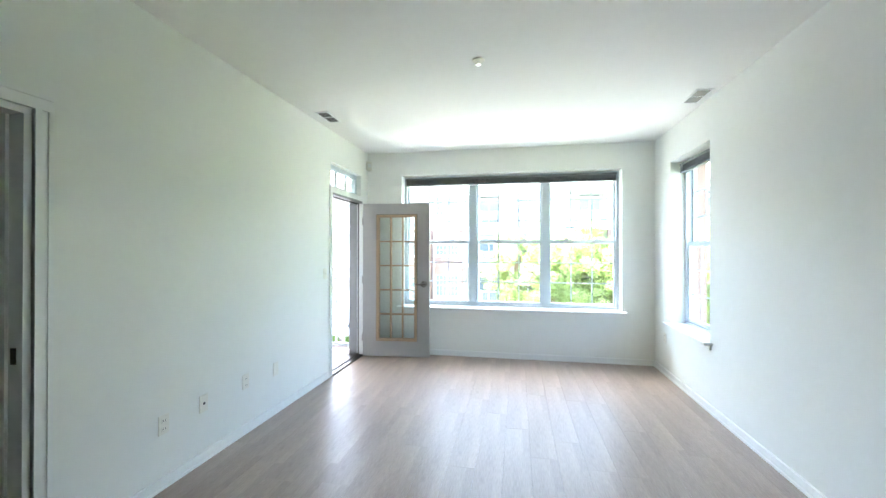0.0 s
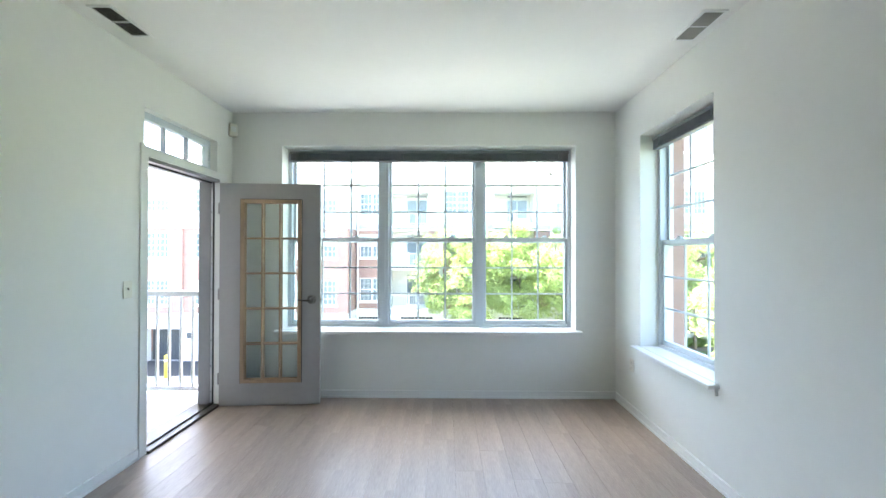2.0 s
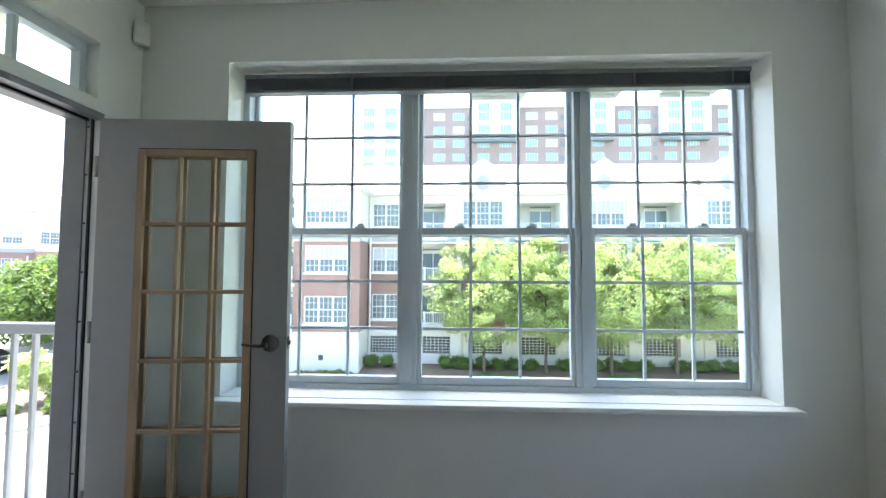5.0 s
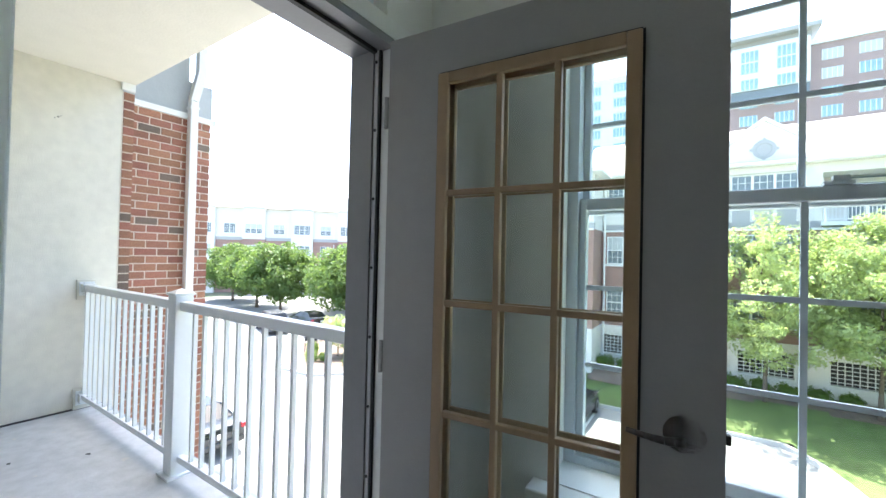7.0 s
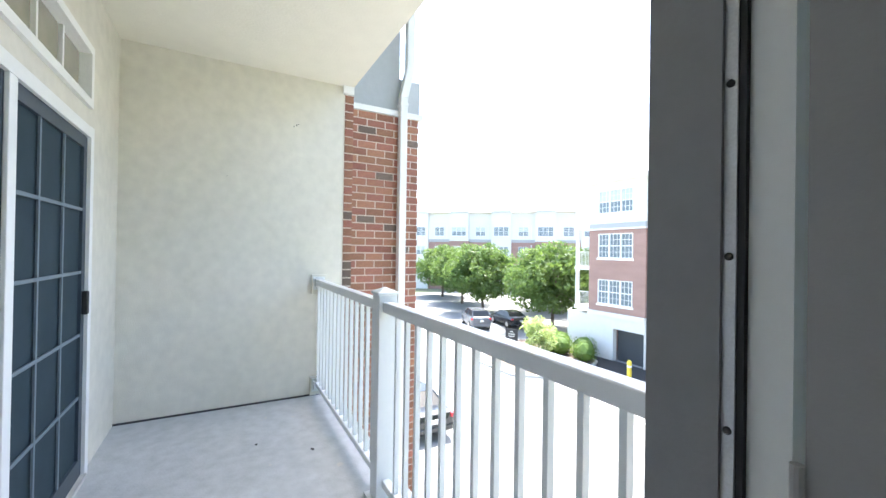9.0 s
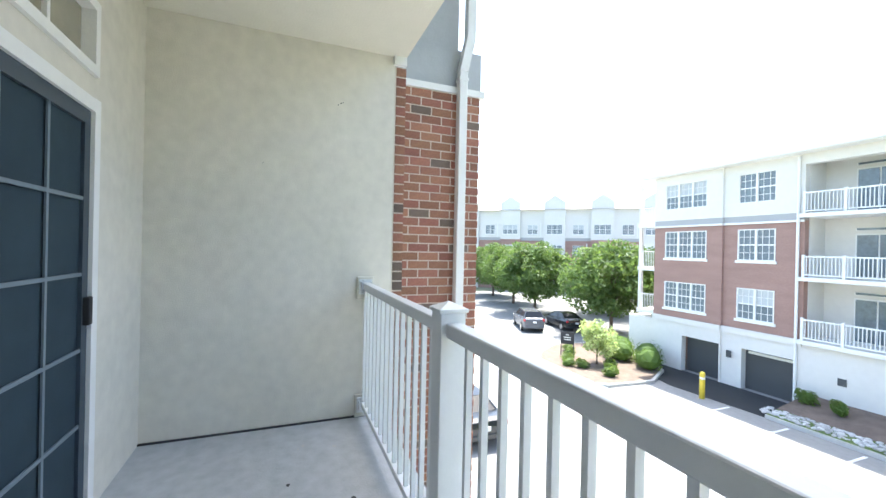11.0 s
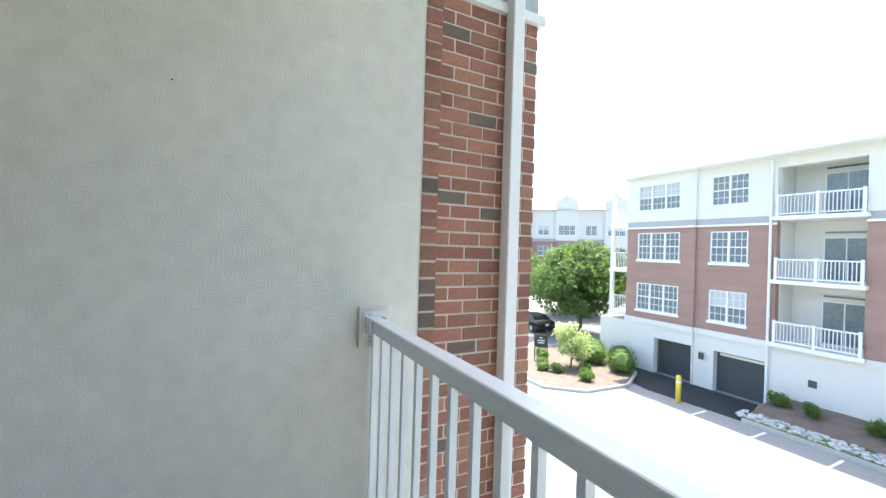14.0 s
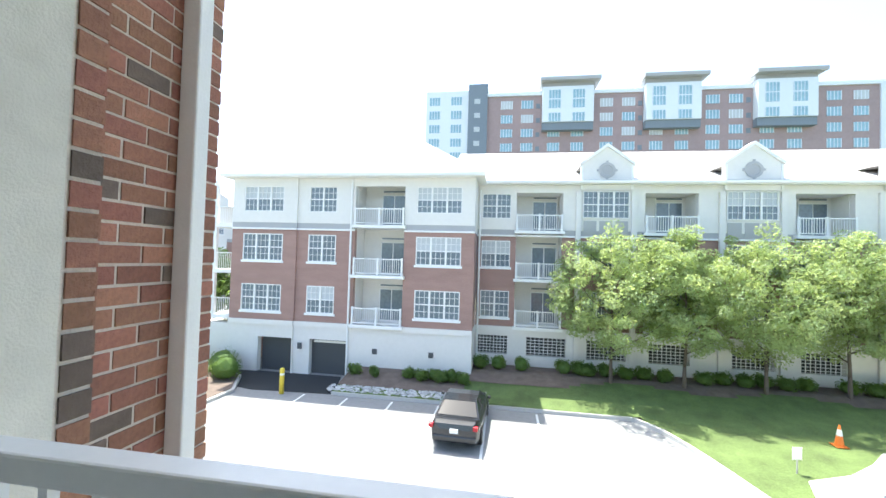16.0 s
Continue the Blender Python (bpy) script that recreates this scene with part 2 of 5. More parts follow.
def prism(bm, pts, axis, a, b):
    """A polygon in the plane across axis ('x','y','z'), pushed from a to b."""
    def put(u, v, w):
        return {"x": (w, u, v), "y": (u, w, v), "z": (u, v, w)}[axis]
    lo = [bm.verts.new(put(u, v, a)) for u, v in pts]
    hi = [bm.verts.new(put(u, v, b)) for u, v in pts]
    bm.faces.new(lo), bm.faces.new(hi[::-1])
    for k in range(len(pts)):
        j = (k + 1) % len(pts)
        bm.faces.new((lo[k], hi[k], hi[j], lo[j]))
    return bm


def wall_y(bm, x0, x1, z0, z1, y0, y1, holes):
    """Wall along x between y0 and y1 with holes (x0, x1, z0, z1), cut into blocks."""
    xs = sorted({x0, x1, *[h[0] for h in holes], *[h[1] for h in holes]})
    for a, b in zip(xs, xs[1:]):
        cur = z0
        for h in sorted((h for h in holes if h[0] <= a + 1e-6 and h[1] >= b - 1e-6), key=lambda h: h[2]):
            if h[2] > cur + 1e-6:
                box(bm, a, b, y0, y1, cur, h[2])
            cur = h[3]
        if cur < z1 - 1e-6:
            box(bm, a, b, y0, y1, cur, z1)
    bmesh.ops.remove_doubles(bm, verts=bm.verts[:], dist=1e-5)
    return bm


def swap(bm):
    """Turns a wall along x into one along y."""
    for v in bm.verts:
        v.co.x, v.co.y = v.co.y, v.co.x
    return bm


# ---- the flat: shell ----
XL, XR, YF, YB, H = -2.345, 1.41, 5.235, -1.6, 2.785
XO, YO = -2.48, 5.50
WX0, WX1, WZ0, WZ1 = -1.85, 1.025, 0.655, 2.46
struct("wall_north", wall_y(bmesh.new(), XO, XR + 0.26, -0.25, 3.05, YF, YO, [(WX0, WX1, WZ0, WZ1)]), WALLP, "white painted plaster wall with a wide window opening", "wall")
RW0, RW1, RZ0, RZ1 = 3.805, 4.735, 0.62, 2.41
struct("wall_east", swap(wall_y(bmesh.new(), YB - 0.2, YF, -0.25, 3.05, XR, XR + 0.26, [(RW0, RW1, RZ0, RZ1)])), WALLP, "white painted plaster wall with one window opening", "wall")
DY0, DY1, DZ = 4.10, 5.03, 2.085
struct("wall_west", swap(wall_y(bmesh.new(), YB - 0.2, YF, -0.25, 3.05, XO, XL, [(0.42, 1.27, 0, 2.03), (DY0, DY1, 0, DZ), (DY0, 4.98, 2.15, 2.43)])), WALLP, "white painted plaster wall with doorway, balcony door and transom", "wall")
struct("wall_east_face", swap(wall_y(bmesh.new(), YB - 0.2, YO, -5.4, 6.0, XR + 0.26, XR + 0.36, [(RW0 + 0.02, RW1 - 0.02, RZ0, RZ1)])), FBRICK, "brick outer face beside the single window", "wall")
struct("wall_south", bx(XL, XR, YB - 0.2, YB, -0.25, 3.05), WALLP, "plain white painted wall", "wall")
struct("ceiling", bx(XL, XR, YB, YF, H, H + 0.2), CEILP, "flat white painted ceiling", "ceiling")
floor = struct("floor", bx(XL, XR, YB, YF, -0.2, -0.006), UNDER, "greyish brown wood-look plank floor", "floor")
# side room behind the doorway
struct("wall_side_room", wall_y(bmesh.new(), XL - 2.2, XO, 0, 2.6, -0.45, -0.35, []), WALLP, "plain painted wall of the side room", "wall")
struct("wall_side_room_back", swap(wall_y(bmesh.new(), -0.35, 2.0, 0, 2.6, XL - 2.3, XL - 2.2, [])), WALLP, "plain painted wall of the side room", "wall")
struct("wall_side_room_end", wall_y(bmesh.new(), XL - 2.3, XO, 0, 2.6, 2.0, 2.1, []), WALLP, "plain painted wall of the side room", "wall")
struct("ceiling_side_room", bx(XL - 2.3, XO, -0.45, 2.1, 2.6, 2.7), CEILP, "flat white ceiling of the side room", "ceiling")
struct("floor_side_room", bx(XL - 2.3, XO, -0.45, 2.1, -0.1, 0), PLANK, "wood-look floor of the side room", "floor")


def base_profile(bm, x0, x1, y, side):
    t = 0.013 * side
    box(bm, x0, x1, min(y, y + t), max(y, y + t), 0, 0.07)
    t = 0.02 * side
    box(bm, x0, x1, min(y, y + t), max(y, y + t), 0, 0.018)
    return bm


struct("baseboard_north", base_profile(bmesh.new(), XL, XR, YF, -1), TRIM, "low white baseboard with shoe moulding", "baseboard")
struct("baseboard_east", swap(base_profile(bmesh.new(), YB, YF - 0.03, XR, -1)), TRIM, "low white baseboard with shoe moulding", "baseboard")
struct("baseboard_west", swap(base_profile(bmesh.new(), 1.40, DY0 - 0.05, XL, 1)), TRIM, "low white baseboard with shoe moulding", "baseboard")

# inner door casing
case = thing("door_1", "white moulded casing of an inner doorway", "door frame", (XL, 0.845, 0), kind="structure")


def casing(bm, a0, a1, along, z0=0.0, z1=2.1):
    for d0, d1, p in ((0, 0.072, 0.012), (0.0, 0.025, 0.02), (0.052, 0.072, 0.018)):
        if along == "up":
            box(bm, 0, p, a0 + d0 if a1 > 0 else a0 - d1, a0 + d1 if a1 > 0 else a0 - d0, z0, z1)
    return bm


part("casing", casing(bmesh.new(), 0.435, 1, "up", 0, 2.04), TRIM, case)
part("casing", casing(bmesh.new(), -0.435, -1, "up", 0, 2.04), TRIM, case)
hd = bmesh.new()
for d0, d1, p in ((0, 0.072, 0.012), (0.0, 0.025, 0.02), (0.052, 0.072, 0.018)):
    box(hd, 0, p, -0.507, 0.507, 2.04 + d0, 2.04 + d1)
part("head_casing", hd, TRIM, case)
jb = bmesh.new()
box(jb, -0.215, 0.0, 0.405, 0.425, 0, 2.01), box(jb, -0.215, 0.0, -0.425, -0.405, 0, 2.01), box(jb, -0.215, 0, -0.425, 0.425, 2.01, 2.03)
box(jb, -0.12, -0.08, 0.392, 0.405, 0, 2.01)
part("jamb", jb, TRIM, case)
part("strike_plate", bx(-0.06, -0.035, 0.4, 0.4055, 0.93, 1.0), BRONZE, case, "dark metal strike plate")

# ---- windows ----


def sash(w, h, cols, rows, depth, stile=0.024, bar=0.016, rail=0.04):
    """Sash frame with grille bars, x across, z up, front at y 0."""
    bm = bmesh.new()
    box(bm, 0, stile, 0, depth, 0, h, 0.004), box(bm, w - stile, w, 0, depth, 0, h, 0.004)
    box(bm, stile, w - stile, 0, depth, 0, rail, 0.004), box(bm, stile, w - stile, 0, depth, h - rail, h, 0.004)
    iw, ih = w - 2 * stile, h - 2 * rail
    bars = bmesh.new()
    for k in range(1, cols):
        x = stile + iw * k / cols
        box(bars, x - bar / 2, x + bar / 2, depth / 2 - 0.006, depth / 2 + 0.006, rail, h - rail)
    for k in range(1, rows):
        z = rail + ih * k / rows
        box(bars, stile, w - stile, depth / 2 - 0.0055, depth / 2 + 0.0055, z - bar / 2, z + bar / 2)
    return bm, bars, bx(stile - 0.005, w - stile + 0.005, depth / 2 - 0.002, depth / 2 + 0.002, rail - 0.005, h - rail + 0.005)


def double_hung(parent, w, z0, z1, m, cols=3, rows=3):
    """Two sashes in one unit at pose m (x across, y outwards)."""
    mid = z0 + (z1 - z0) * 0.488
    for nm, a, b, y in (("lower_sash", z0, mid + 0.03, 0.0), ("upper_sash", mid - 0.02, z1, 0.045)):
        f, bars, g = sash(w, b - a, cols, rows, 0.038)
        s = part(nm, f, VINYL, parent, at=m @ Matrix.Translation((0, y, a)))
        part("grille", bars, VINYL, s)
        gl = part("pane", g, GLASS, s)
        gl.visible_shadow = False
    for k in (0.27, 0.73):
        lk = bx(w * k - 0.03, w * k + 0.03, -0.004, 0.03, mid + 0.03, mid + 0.042, bev=0.003)
        box(lk, w * k - 0.012, w * k + 0.02, 0.0, 0.022, mid + 0.042, mid + 0.055)
        part("sash_lock", lk, VINYL, parent, at=m)


win1 = thing("window_1", "wide triple double-hung window with grey-white vinyl frames", "window", (0, 0, 0), kind="structure")
FY = 5.405
fr = bmesh.new()
box(fr, WX0, WX0 + 0.035, FY - 0.015, FY + 0.09, WZ0, WZ1), box(fr, WX1 - 0.035, WX1, FY - 0.015, FY + 0.09, WZ0, WZ1)
box(fr, WX0 + 0.035, WX1 - 0.035, FY - 0.015, FY + 0.09, WZ1 - 0.035, WZ1), box(fr, WX0 + 0.035, WX1 - 0.035, FY - 0.015, FY + 0.09, WZ0, WZ0 + 0.03)
part("window_frame", fr, VINYL, win1)
for a in (-0.87, 0.10):
    mu = bx(a - 0.045, a + 0.045, FY - 0.012, FY + 0.09, WZ0 + 0.03, WZ1 - 0.035, bev=0.003)
    box(mu, a - 0.012, a + 0.012, FY - 0.02, FY - 0.012, WZ0 + 0.03, WZ1 - 0.035)
    part("mullion", mu, VINYL, win1)
for a, b in ((WX0 + 0.036, -0.916), (-0.824, 0.054), (0.146, WX1 - 0.036)):
    double_hung(win1, b - a, WZ0 + 0.031, WZ1 - 0.036, Matrix.Translation((a, FY, 0)))
sl = bx(WX0 - 0.05, WX1 + 0.05, YF - 0.075, YF + 0.001, 0.628, 0.656, bev=0.006)
box(sl, WX0 + 0.001, WX1 - 0.001, YF, FY - 0.016, 0.6555, 0.659)
box(sl, WX0 - 0.03, WX1 + 0.03, YF - 0.018, YF - 0.0005, 0.58, 0.628)
part("window_sill", sl, TRIM, win1, "white painted wooden sill")


def blind(name, w, m, n=26):
    """Raised slat blind: head rail, gathered slats, bottom rail."""
    b = thing(name, "dark grey slat blind, fully raised below its head rail", "blind")
    b.matrix_basis = m
    part("head_rail", bx(0, w, -0.03, 0.03, -0.026, 0), BLIND, b)
    st = mesh_of(bx(0.006, w - 0.006, -0.025, 0.025, -0.0011, 0), BLIND)
    for k in range(n):
        part("slat", st, None, b, at=(0, (k * 37 % 11 - 5) * 0.0006, -0.03 - k * 0.0023))
    part("bottom_rail", bx(0.004, w - 0.004, -0.027, 0.027, -0.03 - n * 0.0023 - 0.014, -0.03 - n * 0.0023, bev=0.003), BLIND, b)
    for k in range(max(2, int(w / 0.45))):
        x = 0.1 + (w - 0.2) * k / (max(2, int(w / 0.45)) - 1)
        part("ladder_clip", bx(x - 0.006, x + 0.006, -0.033, -0.028, -0.09, -0.004), BLIND, b)
    return b


blind("window_blind", WX1 - WX0 - 0.08, Matrix.Translation((WX0 + 0.04, FY - 0.055, WZ1 - 0.03)))

win2 = thing("window_2", "single double-hung window with grey-white vinyl frame", "window", (0, 0, 0), kind="structure")
FX = XR + 0.165
M2 = Matrix(((0, 1, 0, FX), (-1, 0, 0, RW1 - 0.036), (0, 0, 1, 0), (0, 0, 0, 1)))
fr = bmesh.new()
for a, b in ((RW0, RW0 + 0.035), (RW1 - 0.035, RW1)):
    box(fr, FX - 0.015, FX + 0.09, a, b, RZ0, RZ1)
box(fr, FX - 0.015, FX + 0.09, RW0 + 0.035, RW1 - 0.035, RZ1 - 0.035, RZ1), box(fr, FX - 0.015, FX + 0.09, RW0 + 0.035, RW1 - 0.035, RZ0, RZ0 + 0.03)
part("window_frame", fr, VINYL, win2)
double_hung(win2, RW1 - RW0 - 0.072, RZ0 + 0.031, RZ1 - 0.036, M2)
sl = bx(XR - 0.07, XR + 0.001, RW0 - 0.05, RW1 + 0.05, 0.593, 0.621, bev=0.006)
box(sl, XR, FX - 0.016, RW0 + 0.001, RW1 - 0.001, 0.6205, 0.624)
box(sl, XR - 0.018, XR - 0.0005, RW0 - 0.03, RW1 + 0.03, 0.55, 0.593)
part("window_sill", sl, TRIM, win2, "white painted wooden sill")
blind("window_blind", RW1 - RW0 - 0.08, M2 @ Matrix.Translation((0.004, -0.055, RZ1 - 0.03)))

# ---- balcony door ----
dfr = thing("door_2", "grey painted balcony door frame with transom window above", "door frame", (0, 0, 0), kind="structure")
jm = bx(XO - 0.034, XL + 0.012, 5.005, 5.032, 0, DZ)
part("jamb", jm, TRIM, dfr)
part("jamb", bx(XO - 0.034, XL + 0.012, 4.098, 4.125, 0, DZ), TRIM, dfr)
part("head_jamb", bx(XO - 0.034, XL + 0.012, 4.125, 5.005, 2.058, DZ), JAMBP, dfr)
part("stop", bx(XO - 0.034, -2.407, 4.985, 5.005, 0, 2.058), JAMBP, dfr)
part("weather_strip", bx(-2.407, -2.391, 4.992, 5.005, 0, 2.058), STEEL, dfr, "galvanised strip with dark screws")
part("gasket", bx(-2.391, -2.382, 4.995, 5.005, 0, 2.058), BLACK, dfr, "black rubber gasket")
part("weather_strip", bx(-2.407, -2.391, 4.125, 4.138, 0, 2.058), STEEL, dfr)
part("weather_strip", bx(-2.407, -2.391, 4.138, 4.985, 2.045, 2.058), BLACK, dfr)
for k in range(9):
    part("screw", lathe(bmesh.new(), [(0.0055, 0), (0.0055, 0.002), (0.003, 0.0032)], 10, Matrix.Translation((-2.399, 4.992, 0.13 + k * 0.236)) @ pose(0, 0, 0, 90, 0, 0)), BLACK, dfr)
th = bx(XO - 0.06, XL + 0.03, 4.125, 5.005, -0.004, 0.018, bev=0.005)
box(th, -2.42, -2.38, 4.125, 5.005, 0.018, 0.03)
part("threshold", th, BRONZE, dfr, "dark metal threshold")
tm = bmesh.new()
box(tm, XL, XL + 0.012, 4.06, 4.10, 0, 2.17), box(tm, XL, XL + 0.012, 4.10, 5.12, DZ + 0.002, 2.148)
part("casing", tm, TRIM, dfr)
tr = bmesh.new()
for a in (4.10, 4.945):
    box(tr, -2.46, -2.41, a, a + 0.035, 2.15, 2.43)
box(tr, -2.46, -2.41, 4.135, 4.945, 2.15, 2.185), box(tr, -2.46, -2.41, 4.135, 4.945, 2.375, 2.43)
for k in (1, 2):
    y = 4.135 + 0.81 * k / 3
    box(tr, -2.452, -2.418, y - 0.009, y + 0.009, 2.185, 2.375)
part("transom_frame", tr, VINYL, dfr)
tp = part("pane", bx(-2.437, -2.433, 4.13, 4.95, 2.18, 2.38), GLASS, dfr)
tp.visible_shadow = False

LEAF = pose(-2.303, 4.953, 0.012, 0, 0, 4.6)
leaf = thing("balcony_door", "open grey painted door with fifteen panes in oak glazing bead", "door")
leaf.matrix_basis = LEAF
LW, LH = 0.90, 2.033
GX0, GX1, GZ0, GZ1 = 0.187, 0.732, 0.205, 1.886
part("leaf", wall_y(bmesh.new(), 0, LW, 0, LH, 0, 0.044, [(GX0 + 0.01, GX1 - 0.01, GZ0 + 0.01, GZ1 - 0.01)]), DOORP, leaf)
for y0, y1, s in ((-0.012, 0.006, 1), (0.038, 0.056, -1)):
    bd = bmesh.new()
    t = 0.034
    box(bd, GX0, GX0 + t, y0, y1, GZ0, GZ1, 0.004), box(bd, GX1 - t, GX1, y0, y1, GZ0, GZ1, 0.004)
    box(bd, GX0 + t, GX1 - t, y0, y1, GZ0, GZ0 + t, 0.004), box(bd, GX0 + t, GX1 - t, y0, y1, GZ1 - t, GZ1, 0.004)
    part("glazing_bead", bd, OAK, leaf, "pale oak glazing bead")
    # Thin black strips drawn as the shaded gap between bead and leaf.
    gp = bmesh.new()
    ya, yb = (-0.0008, 0.0005) if s > 0 else (0.0435, 0.0448)
    for a, b, c, d in ((GX0 - 0.005, GX0, GZ0 - 0.004, GZ1 + 0.003), (GX1, GX1 + 0.006, GZ0 - 0.004, GZ1 + 0.003), (GX0, GX1, GZ1, GZ1 + 0.006)):
        box(gp, a, b, ya, yb, c, d)
    part("bead_gap", gp, BLACK, leaf, "black strip painted as the shadow gap round the bead")
    for k in range(1, 3):
        x = GX0 + t + (GX1 - GX0 - 2 * t) * k / 3
        part("muntin", bx(x - 0.009, x + 0.009, y0 + 0.003, y1 + 0.006 * s, GZ0 + t, GZ1 - t, bev=0.003), OAK, leaf)
    for k in range(1, 5):
        z = GZ0 + t + (GZ1 - GZ0 - 2 * t) * k / 5
        part("muntin", bx(GX0 + t, GX1 - t, y0 + 0.0035, y1 + 0.0055 * s, z - 0.009, z + 0.009, bev=0.003), OAK, leaf)
for i in range(3):
    for j in range(5):
        w, h = (GX1 - GX0 - 0.068) / 3, (GZ1 - GZ0 - 0.068) / 5
        x, z = GX0 + 0.034 + i * w, GZ0 + 0.034 + j * h
        pn = part("pane", bx(x, x + w, 0.02, 0.024, z, z + h), GLASS, leaf)
        pn.visible_shadow = False
hx, hz = 0.825, 0.965
for s, y in ((-1, 0.0), (1, 0.044)):
    ln = part("lever_handle", lathe(bmesh.new(), [(0.042, 0), (0.042, 0.006), (0.038, 0.009), (0.036, 0.008), (0.03, 0.014), (0.015, 0.016), (0.011, 0.045), (0.009, 0.05)], 22, Matrix.Translation((hx, y, hz)) @ pose(0, 0, 0, 90 * -s * -1 if s < 0 else -90, 0, 0)), BRONZE, leaf, "dark bronze lever handle", smooth=True)
    lv = bmesh.new()
    yy = y + s * 0.045
    for k in range(6):
        a = (hx - k * 0.019, yy + s * 0.002 * math.sin(k), hz - 0.0015 * k * (5 - k) * 0.4)
        b = (hx - (k + 1) * 0.019, yy + s * 0.002 * math.sin(k + 1), hz - 0.0015 * (k + 1) * (4 - k) * 0.4)
        rod(lv, a, b, 0.0105 - k * 0.0008, 0.0105 - (k + 1) * 0.0008, 10)
    part("lever", lv, BRONZE, ln, smooth=True)
part("latch_plate", bx(LW - 0.0005, LW + 0.002, 0.01, 0.034, hz - 0.03, hz + 0.03), BRONZE, leaf)
part("latch_bolt", bx(LW + 0.002, LW + 0.012, 0.014, 0.03, hz - 0.011, hz + 0.011, bev=0.003), BRONZE, leaf)
for z in (0.25, 1.02, 1.80):
    hg = bmesh.new()
    rod(hg, (-0.006, -0.004, z - 0.05), (-0.006, -0.004, z + 0.05), 0.007, None, 10)
    part("hinge", hg, DOORP, leaf)

# ---- small fixtures in the room ----


def plate(name, label, cat, m, w=0.072, h=0.115, kind="outlet"):
    """Wall plate; local x is out of the wall, y along it."""
    p = thing(name, label, cat)
    p.matrix_basis = m
    part("cover_plate", bx(0, 0.006, -w / 2, w / 2, -h / 2, h / 2, bev=0.002), PLATE, p)
    if kind == "outlet":
        for z in (-0.025, 0.025):
            part("socket", bx(0.006, 0.009, -0.017, 0.017, z - 0.015, z + 0.015, bev=0.001), PLATE, p)
            sl_ = bmesh.new()
            box(sl_, 0.009, 0.0094, -0.009, -0.006, z - 0.006, z + 0.006), box(sl_, 0.009, 0.0094, 0.006, 0.009, z - 0.006, z + 0.006)
            part("slot", sl_, BLACK, p)
    elif kind == "switch":
        part("toggle", bx(0.006, 0.018, -0.005, 0.005, -0.004, 0.014, bev=0.001), PLATE, p)
    elif kind == "jack":
        part("jack", bx(0.006, 0.0075, -0.008, 0.008, -0.008, 0.008), BLACK, p)
    return p


for y, z, k in ((1.94, 0.38, "outlet"), (2.25, 0.39, "jack"), (2.67, 0.40, "outlet"), (3.06, 0.385, "blank")):
    plate("wall_outlet", "ivory wall plate low on the white wall", "outlet", Matrix.Translation((XL, y, z)), kind=k)
plate("light_switch", "ivory toggle switch beside the balcony door", "switch", Matrix.Translation((XL, 3.96, 1.165)), kind="switch")
plate("wall_outlet", "ivory outlet below the sill of the single window", "outlet", Matrix.Translation((XR, 4.89, 0.42)) @ pose(0, 0, 0, 0, 0, 180))
det = thing("motion_detector", "small white alarm sensor high in the corner", "alarm sensor", (XL + 0.012, 5.205, 2.60), -45)
part("housing", bx(0.0, 0.05, -0.036, 0.036, -0.062, 0.062, bev=0.008), PLATE, det)
part("lens_window", bx(0.05, 0.054, -0.024, 0.024, -0.02, 0.03, bev=0.0015), TRIM, det)
spr = thing("fire_sprinkler", "white round sprinkler head on the ceiling", "sprinkler", (-0.54, 2.745, H))
part("escutcheon", lathe(bmesh.new(), [(0.042, -0.006), (0.045, -0.003), (0.045, 0.0)], 24), PLATE, spr)
part("head", lathe(bmesh.new(), [(0.02, -0.034), (0.02, -0.031), (0.006, -0.029), (0.01, -0.006)], 16), CHROME, spr, "chrome deflector")


def vent(x, y):
    v = thing("ceiling_vent", "long metal air register set in the ceiling", "vent", (x, y, H), group="ceiling vents")
    f = bmesh.new()
    for a in (-0.07, 0.055):
        box(f, a, a + 0.015, -0.16, 0.16, -0.008, 0)
    box(f, -0.055, 0.055, -0.16, -0.145, -0.008, 0), box(f, -0.055, 0.055, 0.145, 0.16, -0.008, 0), box(f, -0.055, 0.055, -0.005, 0.005, -0.007, 0)
    part("frame", f, TRIM, v)
    # No duct is cut; a dark sheet gives the shade between the slats.
    part("backing", bx(-0.055, 0.055, -0.145, 0.145, -0.001, -0.0003), DARK, v)
    for k in range(8):
        s = bmesh.new()
        box(s, -0.0055, 0.0055, -0.144, 0.144, -0.0006, 0.0006)
        part("slat", s, VENTM, v, at=Matrix.Translation((-0.047 + k * 0.0134, 0, -0.0052)) @ pose(0, 0, 0, 0, 32, 0))
    return v


vent(-2.165, 3.68), vent(1.285, 3.75)

# ---- balcony ----
SX, BY, BF = -5.80, 3.70, 0.005
SL0, SL1, ST = -5.045, -3.16, 1.925
TZ0, TZ1 = 2.135, 2.40
struct("balcony_floor", bx(SX, XO - 0.0, BY, 5.30, BF - 0.2, BF), CONC, "weathered pale concrete balcony slab", "balcony floor")
struct("balcony_ceiling", bx(SX - 0.05, XO, BY, 5.43, 2.83, 3.05), SOFFIT, "cream painted balcony soffit", "ceiling")
struct("wall_balcony_back", wall_y(bmesh.new(), SX, XO, -0.3, 3.05, BY - 0.2, BY, [(SL0, SL1, 0, ST), (SL0, SL1, TZ0, TZ1)]), STUCCO, "cream stucco wall with sliding door opening", "wall")
